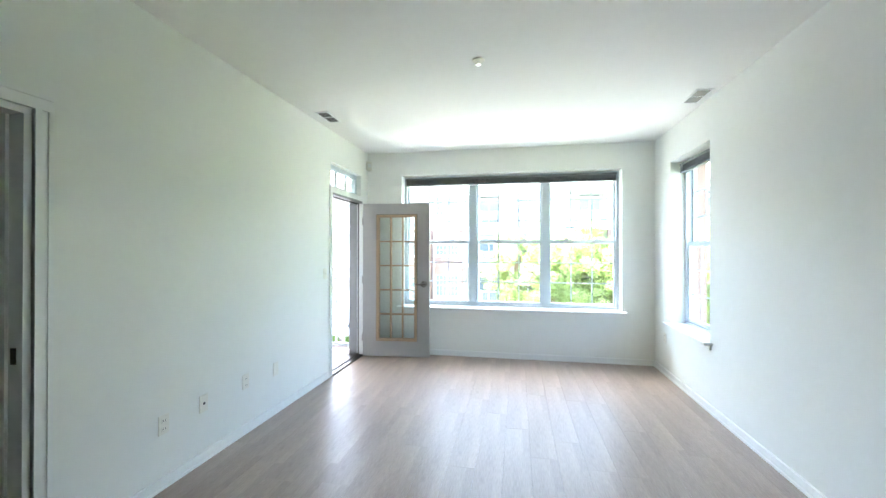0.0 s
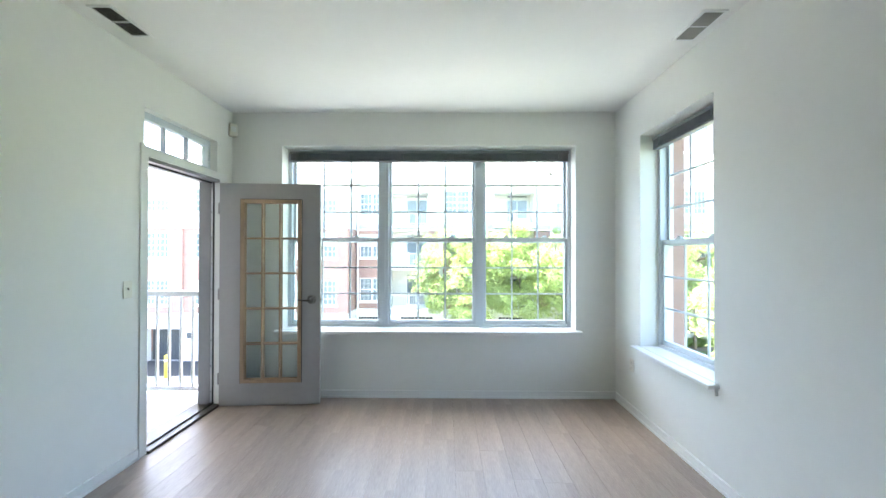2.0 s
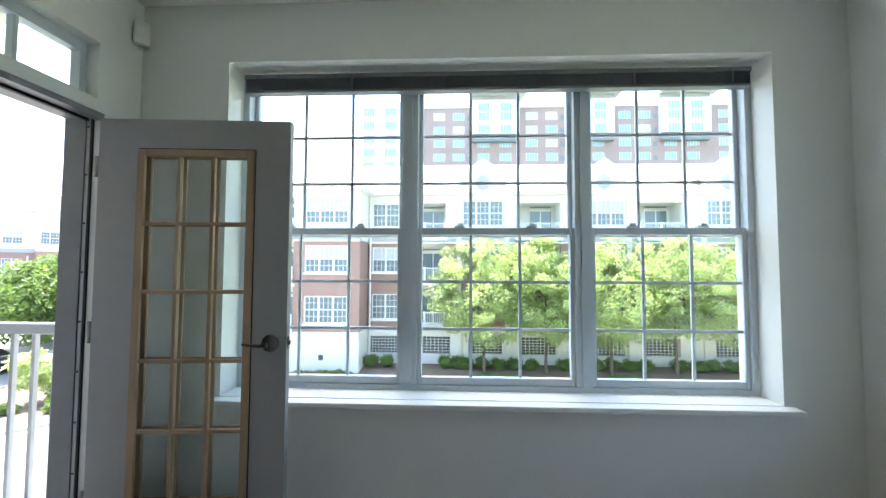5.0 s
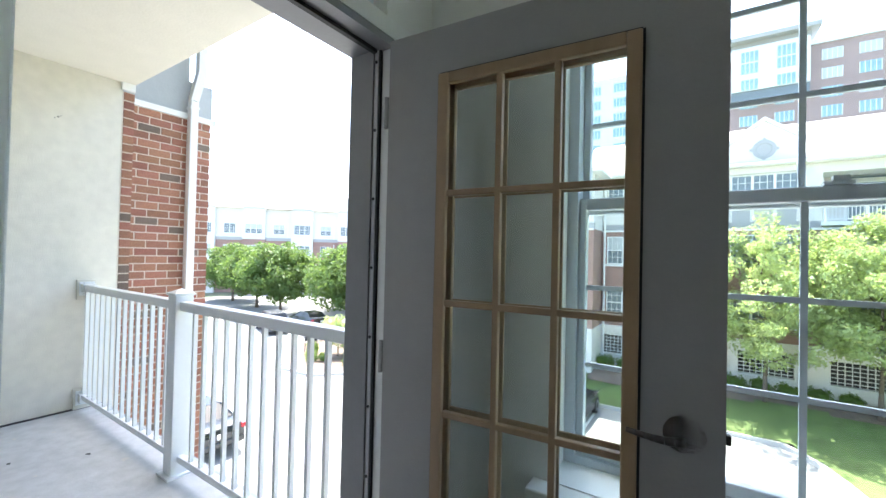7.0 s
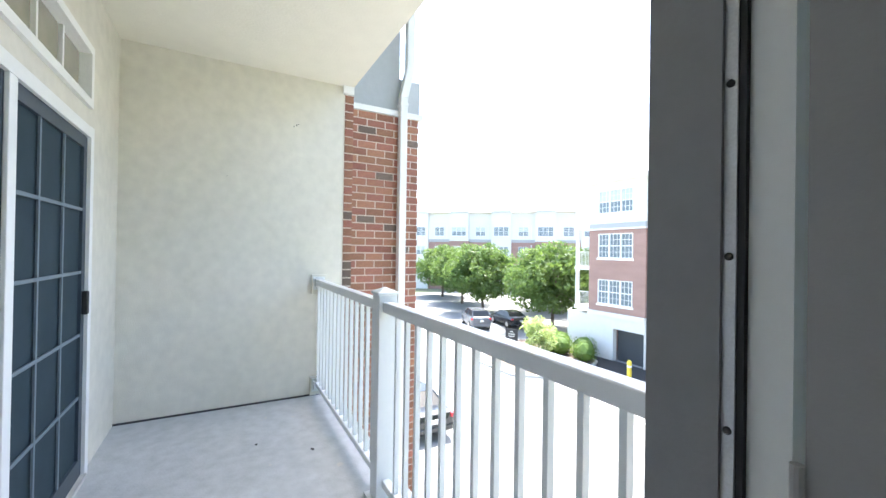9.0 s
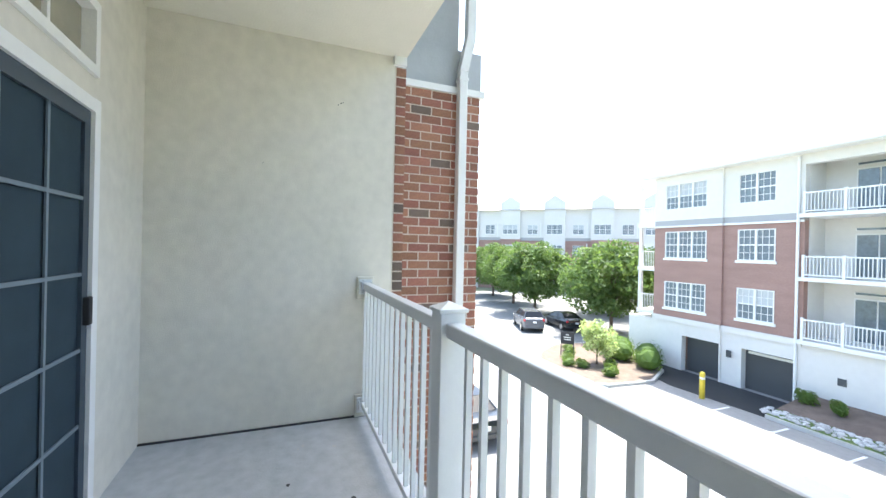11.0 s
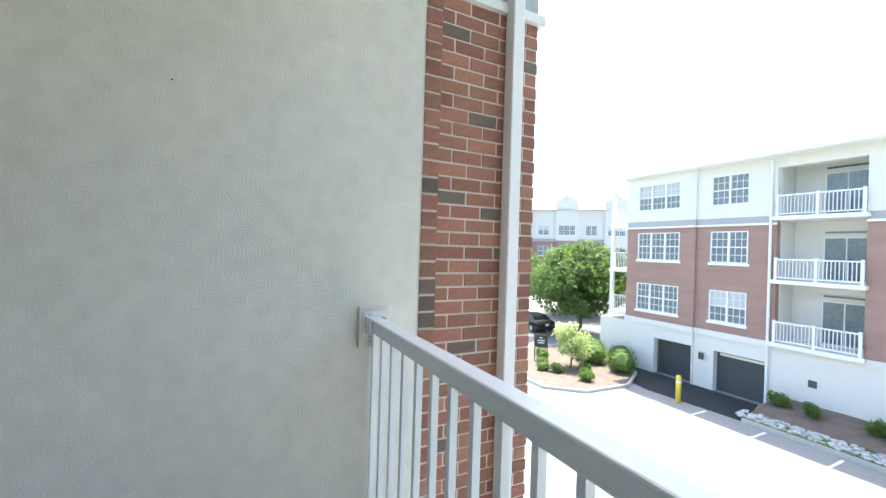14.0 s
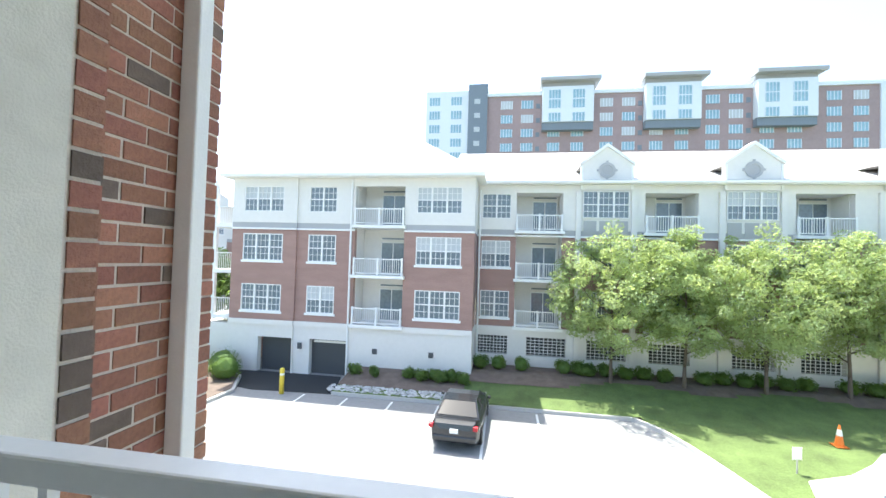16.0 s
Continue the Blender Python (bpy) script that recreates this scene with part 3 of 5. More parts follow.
struct("wall_balcony_end", bx(SX - 0.3, SX, BY - 0.2, 5.345, -5.4, 2.83), STUCCO, "rough cream stucco wall of the balcony", "wall")
struct("stucco_moulding", bx(SX, SX + 0.035, 5.33, 5.43, 2.762, 2.83), FTRIM, "small white cornice block above the brick", "trim")
struct("wall_outer_face", swap(wall_y(bmesh.new(), BY - 0.2, 5.5, -5.4, 3.05, XO - 0.012, XO - 0.0005, [(4.098, 5.032, 0.0, 2.10), (4.10, 4.98, 2.15, 2.43)])), STUCCO, "cream stucco outer face beside the balcony door", "wall")
gap = struct("floor_joint", bx(SX, SX + 0.012, BY, 5.3, BF, BF + 0.012), DARK, "dark open joint along the stucco wall", "trim")
struct("room_beyond_slider", bx(SL0 - 0.1, SL1 + 0.1, BY - 0.9, BY - 0.8, 0, 2.6), FBLIND, "pale drawn curtain behind the sliding door", "curtain")

sd = thing("sliding_door", "white framed sliding glass door with dark insect screen", "door", (0, BY, 0), kind="structure")
so = bmesh.new()
for a in (SL0 - 0.055, SL1 - 0.005):
    box(so, a, a + 0.06, -0.1, 0.022, 0, ST + 0.06)
box(so, SL0 + 0.005, SL1 - 0.005, -0.1, 0.022, ST - 0.005, ST + 0.055)
part("frame", so, FTRIM, sd)
part("track", bx(SL0, SL1, -0.1, 0.03, 0.0, 0.03), CURB, sd)
mid = (SL0 + SL1) / 2
for nm, a, b, y in (("sliding_panel", SL0, mid + 0.05, -0.03), ("fixed_panel", mid - 0.05, SL1, -0.075)):
    f = bmesh.new()
    for q in (a, b - 0.06):
        box(f, q, q + 0.06, y, y + 0.035, 0.03, ST)
    box(f, a + 0.06, b - 0.06, y, y + 0.035, 0.03, 0.13), box(f, a + 0.06, b - 0.06, y, y + 0.035, ST - 0.07, ST)
    pnl = part(nm, f, SCRFR if nm == "sliding_panel" else FTRIM, sd)
    g = bmesh.new()
    for k in (1, 2):
        x = a + 0.06 + (b - a - 0.12) * k / 3
        box(g, x - 0.008, x + 0.008, y + 0.026, y + 0.034, 0.13, ST - 0.07)
    for k in range(1, 5):
        z = 0.13 + (ST - 0.2) * k / 5
        box(g, a + 0.06, b - 0.06, y + 0.0265, y + 0.0335, z - 0.008, z + 0.008)
    part("grille", g, SCRGR if nm == "sliding_panel" else FTRIM, pnl)
    part("pane", bx(a + 0.055, b - 0.055, y + 0.012, y + 0.02, 0.125, ST - 0.065), SCREEN, pnl)
part("meeting_stile", bx(mid - 0.03, mid + 0.035, 0.006, 0.022, 0.03, ST - 0.006, bev=0.003), FTRIM, sd)
part("door_pull", bx(SL0 + 0.012, SL0 + 0.05, 0.003, 0.03, 0.93, 1.06, bev=0.005), BLACK, sd, "black plastic pull")
tw = thing("transom_window", "white framed transom window above the sliding door", "window", (0, BY, 0), kind="structure")
f = bmesh.new()
for a in (SL0 - 0.04, SL1 - 0.005):
    box(f, a, a + 0.045, -0.1, 0.02, TZ0 - 0.04, TZ1 + 0.04)
box(f, SL0 + 0.005, SL1 - 0.005, -0.1, 0.02, TZ0 - 0.04, TZ0 + 0.005), box(f, SL0 + 0.005, SL1 - 0.005, -0.1, 0.02, TZ1 - 0.005, TZ1 + 0.04)
part("frame", f, FTRIM, tw)
for k in range(1, 6):
    x = SL0 + (SL1 - SL0) * k / 6
    part("muntin", bx(x - 0.01, x + 0.01, -0.05, -0.02, TZ0, TZ1), FTRIM, tw)
part("pane", bx(SL0, SL1, -0.042, -0.038, TZ0, TZ1), CURTG, tw)

# railing
RY, RT = 5.14, 1.04
rail = thing("balcony_railing", "white enamelled metal balcony railing", "railing", (0, RY, BF))
PX = -4.105
for a, b in ((SX + 0.03, PX - 0.05), (PX + 0.05, XO - 0.03)):
    t = bx(a, b, -0.03, 0.03, RT - 0.055, RT, bev=0.006)
    part("top_rail", t, RAILP, rail)
    part("bottom_rail", bx(a, b, -0.02, 0.02, 0.085, 0.125, bev=0.004), RAILP, rail)
    bal = mesh_of(bx(-0.01, 0.01, -0.011, 0.011, 0.124, RT - 0.054), RAILP)
    for k in range(1, int((b - a) / 0.1145) + 1):
        x = b - 0.1145 * k if b < PX else a + 0.02 + 0.1145 * k
        part("baluster", bal, RAILP, rail, at=(x, 0, 0))
ps = bx(PX - 0.05, PX + 0.05, -0.05, 0.05, 0, RT + 0.035, bev=0.004)
part("post", ps, RAILP, rail)
cap = bx(PX - 0.058, PX + 0.058, -0.058, 0.058, RT + 0.035, RT + 0.05, bev=0.003)
prc = [cap.verts.new((PX + sx * 0.055, sy * 0.055, RT + 0.05)) for sx, sy in ((-1, -1), (1, -1), (1, 1), (-1, 1))]
tip = cap.verts.new((PX, 0, RT + 0.075))
for k in range(4):
    cap.faces.new((prc[k], prc[(k + 1) % 4], tip))
part("post_cap", cap, RAILP, rail)
part("base_plate", bx(PX - 0.075, PX + 0.075, -0.075, 0.075, 0, 0.012), RAILP, rail)
for x, s in ((SX + 0.022, 1), (XO - 0.034, -1)):
    for z in (RT - 0.028, 0.105):
        mb = bx(min(x, x - 0.022 * s), max(x, x - 0.022 * s), -0.065, 0.065, max(z - 0.1, 0.0), z + 0.07, bev=0.004)
        part("mounting_block", mb, STUCCO, rail, "cream wall block behind the bracket")
        bk = bmesh.new()
        box(bk, min(x, x + 0.008 * s), max(x, x + 0.008 * s), -0.05, 0.05, z - 0.065, z + 0.05)
        for q in (-0.039, 0.031):
            box(bk, min(x + 0.008 * s, x + 0.07 * s), max(x + 0.008 * s, x + 0.07 * s), q, q + 0.008, z - 0.035, z + 0.032)
        bo = part("wall_bracket", bk, RAILP, rail)
        for zz in (-0.05, 0.04):
            sc = bmesh.new()
            rod(sc, (x + 0.008 * s, -0.022, z + zz), (x + 0.014 * s, -0.022, z + zz), 0.006, None, 8)
            part("bolt", sc, STEEL, bo)

# outer wall above and around the brick pier
QX, QY0, QY1, QZ = -6.12, 5.445, 6.265, 2.755
struct("wall_pier_core", bx(QX - 0.5, QX - 0.0015, 5.345, QY1 - 0.012, -5.4, QZ), MORTAR, "mortar bed of the brick pier", "wall")
struct("wall_pier_return", bx(QX - 0.0015, SX - 0.0015, 5.346, QY0 - 0.012, -5.4, QZ), MORTAR, "mortar bed of the brick pier", "wall")
struct("wall_pier_upper", bx(QX - 0.5, QX - 0.02, 5.44, QY1 + 0.01, QZ + 0.06, 3.18), SIDING, "grey siding panel above the brick pier", "wall")
struct("wall_pier_panel", bx(QX - 0.5, QX - 0.06, 5.44, 6.05, 3.19, 4.2), SIDING, "grey siding panel above the brick pier", "wall")
struct("trim_pier", bx(QX - 0.5, QX + 0.03, 5.446, QY1 + 0.03, QZ, QZ + 0.058), FTRIM, "white trim board on top of the brick pier", "trim")
dp = thing("downpipe", "white square rain downpipe in front of red brick", "downpipe", (QX + 0.05, 6.05, 0))
pb = bmesh.new()
box(pb, -0.045, 0.04, -0.04, 0.04, -5.3, 2.95, 0.008)
part("pipe", pb, FTRIM, dp)
part("offset", prism(bmesh.new(), [(-0.04, 2.95), (0.04, 2.95), (0.11, 3.25), (0.11, 5.5), (0.03, 5.5), (0.03, 3.28)], "x", -0.045, 0.04), FTRIM, dp)
for z in (-3.5, -0.9, 2.86):
    part("strap", bx(-0.05, 0.045, -0.046, 0.046, z, z + 0.03), FTRIM, dp)
# the building's own storey above and below
struct("wall_own_upper", bx(XO, XR + 0.26, YO - 0.25, YO - 0.0, 3.05, 6.0), FSTUC, "pale stucco upper storey of the building", "wall")
struct("wall_own_lower", bx(XO, XR + 0.26, YO - 0.25, YO - 0.004, -5.4, -0.25), FBRICK, "brick lower storeys of the building", "wall")
# Unseen slab, added and sized to block sun on balcony, rail and windows.
struct("eave_own", bx(-7.2, XR + 0.9, -2.5, 7.35, 6.0, 6.3), FTRIM, "unseen eave slab added to keep the sun off the balcony", "eave")
struct("wall_own_back", bx(-7.0, XR, -2.2, -1.85, -5.4, 6.0), FSTUC, "pale stucco back wall of the building", "wall")
struct("wall_own_east", bx(XR + 0.02, XR + 0.26, -1.8, YO - 0.25, 3.05, 6.0), FSTUC, "pale stucco upper storey of the building", "wall")
struct("wall_own_side", bx(-7.0, QX - 0.5, -1.85, 5.4, -5.4, 6.0), FSTUC, "pale stucco side of the building", "wall")

# ---- ground ----
GZ = -5.4
struct("ground", bx(-900, 900, -900, 900, GZ - 0.6, GZ - 0.05), EARTH, "level ground reaching to the horizon", "ground")
struct("road", bx(-60, 60, 5.0, 60, GZ - 0.05, GZ), ASPH, "sunlit pale asphalt parking lot", "parking lot")
# Patch outlines the building's shadow before the garages, painted dark.
apron = struct("garage_apron", prism(bmesh.new(), [(-21.0, 25.99), (-21.0, 23.9), (-17.2, 22.9), (-12.9, 23.2), (-13.7, 25.99)], "z", GZ, GZ + 0.006), ASPH_SHADE, "asphalt apron before the garage doors, building shadow put into its colour", "driveway")
for k in range(7):
    x = -0.95 - 2.22 * k
    tagged(part("stall_line", bx(x - 0.05, x + 0.05, 18.2, 22.9, GZ, GZ + 0.005), LINE), "worn white stall line on the asphalt", "road marking", "stall lines")
for k, (x, w) in enumerate(((0.05, 0.3), (0.45, 0.28), (0.85, 0.3), (-2.3, 0.9), (-4.5, 0.9))):
    tagged(part("stall_marking", bx(x, x + w, 18.35, 18.75 if k < 3 else 18.5, GZ, GZ + 0.005), LINE), "worn white painted stall marking on asphalt", "road marking", "stall markings")


def berm(u, v):
    """Height of lawn and beds above the lot."""
    return GZ + 0.13 + 0.62 * max(0.0, min(1.0, (v - 22.9) / 3.6)) ** 1.2 + 0.015 * noise.noise((u * 0.7, v * 0.7, 0))


def bed(bm, x0, x1, y0, y1, step, edge, lift=0.0):
    nx, ny = max(1, round((x1 - x0) / step)), max(1, round((y1 - y0) / step))
    grid = {}
    for i in range(nx + 1):
        for j in range(ny + 1):
            x, y = x0 + (x1 - x0) * i / nx, y0 + (y1 - y0) * j / ny
            if edge(x, y):
                grid[i, j] = bm.verts.new((x, y, berm(x, y) + lift))
    for i in range(nx):
        for j in range(ny):
            q = [(i, j), (i + 1, j), (i + 1, j + 1), (i, j + 1)]
            if all(k in grid for k in q):
                bm.faces.new([grid[k] for k in q])
    return bm


def lawn_left(y):
    """Lawn's edge towards the lot."""
    return 1.35 if y > 22.6 else 1.35 + 0.62 * (22.6 - y) ** 0.62


LX = -13.0
struct("lawn", bed(bmesh.new(), LX, 45, 23.2, 28.15, 0.3, lambda x, y: True), GRASSM, "bright green mown lawn sloping up to the facade", "lawn")
struct("lawn_corner", bed(bmesh.new(), 1.3, 45, 12.0, 23.2, 0.2, lambda x, y: x >= lawn_left(y) - 0.1), GRASSM, "bright green mown lawn beside the lot", "lawn")
struct("mulch_bed", bed(bmesh.new(), LX, -6.6, 23.9, 26.0, 0.3, lambda x, y: True, 0.03), MULCH, "dark brown mulch bed along the facade", "mulch bed")
struct("mulch_bed_trees", bed(bmesh.new(), -6.5, 44, 25.3, 28.1, 0.3, lambda x, y: y > 25.75 + 0.3 * math.sin(x * 0.9) or x < -1.2, 0.03), MULCH, "dark brown mulch bed under the trees", "mulch bed")
struct("walkway", prism(bmesh.new(), [(4.6, 12), (4.3, 17.6), (4.9, 18.9), (6.6, 19.6), (8.0, 20.6), (9.2, 21.7), (12, 22.0), (40, 21.6), (40, 12)], "z", GZ + 0.02, GZ + 0.165), WALKC, "pale concrete walkway curving through the lawn", "walkway")
kb = bmesh.new()
pts = [(LX, 23.2)] + [(-13 + 1.2 * k, 23.2) for k in range(1, 12)] + [(1.0, 23.15), (1.35, 22.7)] + [(lawn_left(y), y) for y in (22.0, 21.0, 20.0, 19.0, 18.0, 17.0, 16.0, 14.0, 12.0)]
for (ax, ay), (cx, cy) in zip(pts, pts[1:]):
    d = Vector((cx - ax, cy - ay)).normalized()
    nrm = Vector((-d.y, d.x)) * 0.075
    prism(kb, [(ax - nrm.x, ay - nrm.y), (cx - nrm.x, cy - nrm.y), (cx + nrm.x, cy + nrm.y), (ax + nrm.x, ay + nrm.y)], "z", GZ, GZ + 0.15)
struct("kerb", kb, CURB, "pale concrete kerb round the lot", "kerb")
# river stones along the wall
rs = bmesh.new()
rr = random.Random(4)
for k in range(420):
    x, y = rr.uniform(-13.3, -7.0), rr.uniform(23.3, 23.95)
    r = rr.uniform(0.04, 0.1)
    bmesh.ops.create_icosphere(rs, subdivisions=1, radius=1, matrix=Matrix.Translation((x, y, berm(x, y) + 0.01)) @ pose(0, 0, 0, 0, 0, rr.uniform(0, 180)) @ Matrix.Diagonal((r * 1.3, r, r * 0.6, 1)))
tagged(part("river_stones", rs, COBBLE), "strip of grey river stones along the kerb", "stones", kind="stuff")

# ---- leaves, trees, bushes ----


def leaf_mesh(name, clumps, per, size, seed, material, flat=0.5):
    """Small folded leaf sprays scattered in clumps (x, y, z, rx, ry, rz)."""
    g = np.random.RandomState(seed)
    c = np.array(clumps)
    n = len(c) * per
    base = np.repeat(c, per, 0)
    d = g.normal(size=(n, 3))
    d /= np.linalg.norm(d, axis=1)[:, None]
    rad = g.uniform(0.45, 1.05, n) ** 0.6
    p = base[:, :3] + d * rad[:, None] * base[:, 3:6]
    up = d * 0.7 + g.normal(size=(n, 3)) * 0.6 + np.array([0, 0, flat])
    up /= np.linalg.norm(up, axis=1)[:, None]
    a = np.cross(up, g.normal(size=(n, 3)))
    a /= np.linalg.norm(a, axis=1)[:, None]
    b = np.cross(up, a)
    s = size * g.uniform(0.6, 1.4, n)[:, None]
    v = np.stack([p - a * s, p - b * s * 0.45 + up * s * 0.12, p + a * s, p + b * s * 0.45 + up * s * 0.12], 1).reshape(-1, 3)
    f = np.arange(n * 4).reshape(-1, 4)
    me = bpy.data.meshes.new(name)
    me.from_pydata(v.tolist(), [], f.tolist())
    me.materials.append(material)
    return me


def limbs(h0, spread, top, seed, n=9, r=0.09):
    """Tapered trunk with rising limbs; gives the mesh and the limb tips."""
    g = random.Random(seed)
    bm = bmesh.new()
    pts = [Vector((0, 0, -0.1))]
    for k in range(1, 7):
        pts.append(Vector((g.uniform(-0.08, 0.08) * k * 0.4, g.uniform(-0.08, 0.08) * k * 0.4, top * 0.85 * k / 6)))
    for k in range(6):
        rod(bm, pts[k], pts[k + 1], r * (1 - k * 0.14) * (1.25 if k == 0 else 1), r * (1 - (k + 1) * 0.14), 9)
    tips = []
    for k in range(n):
        z = h0 + (top * 0.75 - h0) * k / n
        s = min(5, int(z / (top * 0.85) * 6))
        p = pts[s].lerp(pts[s + 1], (z / (top * 0.85) * 6) - s)
        a = k * 2.4 + g.uniform(-0.4, 0.4)
        L = spread * g.uniform(0.7, 1.0) * (1 - 0.35 * k / n)
        q = p + Vector((math.cos(a) * L * 0.55, math.sin(a) * L * 0.55, L * 0.35))
        e = p + Vector((math.cos(a + 0.2) * L, math.sin(a + 0.2) * L, L * 0.75))
        rod(bm, p, q, r * 0.42, r * 0.28, 6), rod(bm, q, e, r * 0.28, r * 0.08, 6)
        for j in range(2):
            t = q + Vector((g.uniform(-1, 1), g.uniform(-1, 1), g.uniform(0.1, 0.8))) * L * 0.4
            rod(bm, q, t, r * 0.16, r * 0.05, 5)
            tips.append(t)
        tips += [q, e]
    return bm, tips


def tree(name, label, at, h0, top, spread, seed, material, nclump, per, size, cl, r=0.09, squash=1.0):
    t = thing(name, label, "tree", at, group="trees by the lot")
    bm, tips = limbs(h0, spread, top, seed, 10, r)
    part("trunk", bm, BARK, t, smooth=True)
    g = random.Random(seed + 50)
    cs = []
    mid = (h0 + top) / 2
    for k in range(nclump):
        if k < len(tips):
            c = tips[k]
        else:
            while True:
                u = Vector((g.uniform(-1, 1), g.uniform(-1, 1), g.uniform(-1, 1)))
                if 0.35 < u.length < 1:
                    break
            c = Vector((u.x * spread, u.y * spread, mid + u.z * (top - h0) / 2 * squash))
            c.x *= 1 - 0.25 * max(0, u.z)
            c.y *= 1 - 0.25 * max(0, u.z)
        k2 = cl * g.uniform(0.6, 1.25)
        cs.append((c.x, c.y, c.z, k2, k2, k2 * 0.7))
    part("crown", leaf_mesh("crown", cs, per, size, seed, material), None, t)
    return t


lt = tree("young_tree", "young street tree with airy spring-green crown", (0.8, 26.3, -4.80), 1.7, 8.5, 3.2, 11, LEAFY, 210, 150, 0.072, 0.54)
lt2 = tree("young_tree", "young street tree with airy spring-green crown", (4.3, 26.3, -4.80), 1.8, 8.2, 2.6, 23, LEAFY, 190, 150, 0.072, 0.54)
for k, (x, s) in enumerate(((8.0, 0), (11.7, 1), (15.4, 0), (19.2, 1), (23, 0), (27, 1), (31, 0))):
    copy_thing((lt, lt2)[s], pose(x, 26.3 + 0.15 * (k % 3), -4.80, 0, 0, 77 * (k + 1)))
near1 = copy_thing(lt2, pose(10.2, 13.2, -5.3, 0, 0, 200))
copy_thing(lt, pose(13.8, 10.0, -5.3, 0, 0, 130))
copy_thing(lt2, pose(8.6, 8.2, -5.35, 0, 0, 40))
tree("small_tree", "small yellow-green ornamental tree on the lawn", (5.9, 14.6, -5.3), 0.8, 3.3, 1.35, 31, LEAFY, 60, 70, 0.085, 0.45, 0.05)
dt = tree("maple_tree", "broad dense dark green shade tree behind the drive", (-27.8, 29.5, GZ + 0.1), 1.5, 7.3, 4.0, 41, LEAFD, 210, 80, 0.17, 0.95, 0.16)
copy_thing(dt, pose(-38.5, 29.5, GZ + 0.1, 0, 0, 120))
copy_thing(dt, pose(-46.0, 31.5, GZ + 0.1, 0, 0, 60))
copy_thing(dt, pose(-36.0, 37.5, GZ + 0.1, 0, 0, 250))
copy_thing(dt, pose(-28.0, 42.0, GZ + 0.1, 0, 0, 310))
copy_thing(dt, pose(-54.0, 33.0, GZ + 0.1, 0, 0, 10))

bush_me = {}


def bush(x, y, z, r, h, label, seed, material=LEAFB, group="clipped shrubs"):
    b = thing("shrub", label, "shrub", (x, y, z), seed * 47, group)
    key = (round(r, 1), round(h, 1), material.name)
    if key not in bush_me:
        g = random.Random(seed)
        cs = [(g.uniform(-.55, .55) * r, g.uniform(-.55, .55) * r, h * g.uniform(0.3, 0.7), r * 0.5, r * 0.5, h * 0.36) for _ in range(16)]
        bush_me[key] = leaf_mesh("foliage", cs, 60, 0.055, seed, material)
        core = bmesh.new()
        bmesh.ops.create_icosphere(core, subdivisions=2, radius=1, matrix=Matrix.Translation((0, 0, h * 0.42)) @ Matrix.Diagonal((r * 0.7, r * 0.7, h * 0.42, 1)))
        for v in core.verts:
            v.co *= 1 + 0.12 * noise.noise(v.co * 4)
        bush_me[key, 1] = mesh_of(core, material)
    part("foliage", bush_me[key], None, b)
    part("inner_growth", bush_me[key, 1], None, b)
    return b


for k, x in enumerate((-12.6, -11.4, -9.6, -8.9, -8.3, -7.8, -7.3, -6.7)):
    bush(x, 25.2 - 0.25 * (k % 2), berm(x, 25) + 0.03, 0.4 if k != 1 else 0.3, 0.6, "clipped green boxwood shrub in mulch", k + 1)
for k, x in enumerate((-6.0, -5.0, -3.7, -1.4, -0.6)):
    bush(x, 27.1, berm(x, 27) + 0.03, 0.5, 0.8, "clipped green boxwood shrub by the wall", k + 9)
for k in range(26):
    x = -0.2 + k * 0.95
    if k % 7 != 5:
        bush(x, 26.9 + 0.2 * (k % 2), berm(x, 26.9) + 0.03, 0.5, 0.7, "low green hedge shrub under the trees", k + 20, group="hedge shrubs")

# planted island by the drive
isl = [(-17.9, 19.6), (-19.2, 18.1), (-22.0, 18.0), (-24.5, 20.3), (-26.0, 22.6), (-25.5, 25.0), (-21.9, 25.7), (-18.9, 24.6), (-17.7, 22.4)]
struct("island_kerb", prism(bmesh.new(), isl, "z", GZ, GZ + 0.15), CURB, "kerbed planting island beside the drive", "kerb")
cx, cy = sum(p[0] for p in isl) / 9, sum(p[1] for p in isl) / 9
struct("island_bed", prism(bmesh.new(), [(cx + (x - cx) * 0.96, cy + (y - cy) * 0.96) for x, y in isl], "z", GZ + 0.02, GZ + 0.17), MULCH, "mulched planting bed of the island", "mulch bed")
for k in range(9):
    bush(-19.2 - 0.62 * k % 3.2 - 0.7 * (k // 3), 23.7 + 0.65 * (k % 3), GZ + 0.16, 0.9, 1.3, "full light green shrub in the island bed", k + 60, LEAFB, "island shrubs")
for k, (x, y) in enumerate(((-19.4, 21.2), (-20.1, 21.9), (-18.9, 20.7), (-22, 20.4), (-22.8, 21.2), (-21.2, 19.8), (-23.8, 21.9), (-20.6, 20.3))):
    bush(x, y, GZ + 0.16, 0.4, 0.5, "low green ground shrub in mulch", k + 75, LEAFB, "island shrubs")
tree("ornamental_tree", "small bright green ornamental tree on the island", (-20.9, 21.6, GZ + 0.16), 0.5, 2.5, 1.0, 61, LEAFY, 45, 60, 0.09, 0.4, 0.05)
sg = thing("estate_sign", "small black sign on two posts in the island bed", "sign", (-22.9, 21.1, GZ + 0.16), 42)
part("panel", bx(-0.4, 0.4, -0.02, 0.02, 0.75, 1.5), SIGNB, sg)
for x in (-0.4, 0.36):
    part("post", bx(x, x + 0.05, -0.028, 0.028, 0, 1.75), SIGNB, sg)
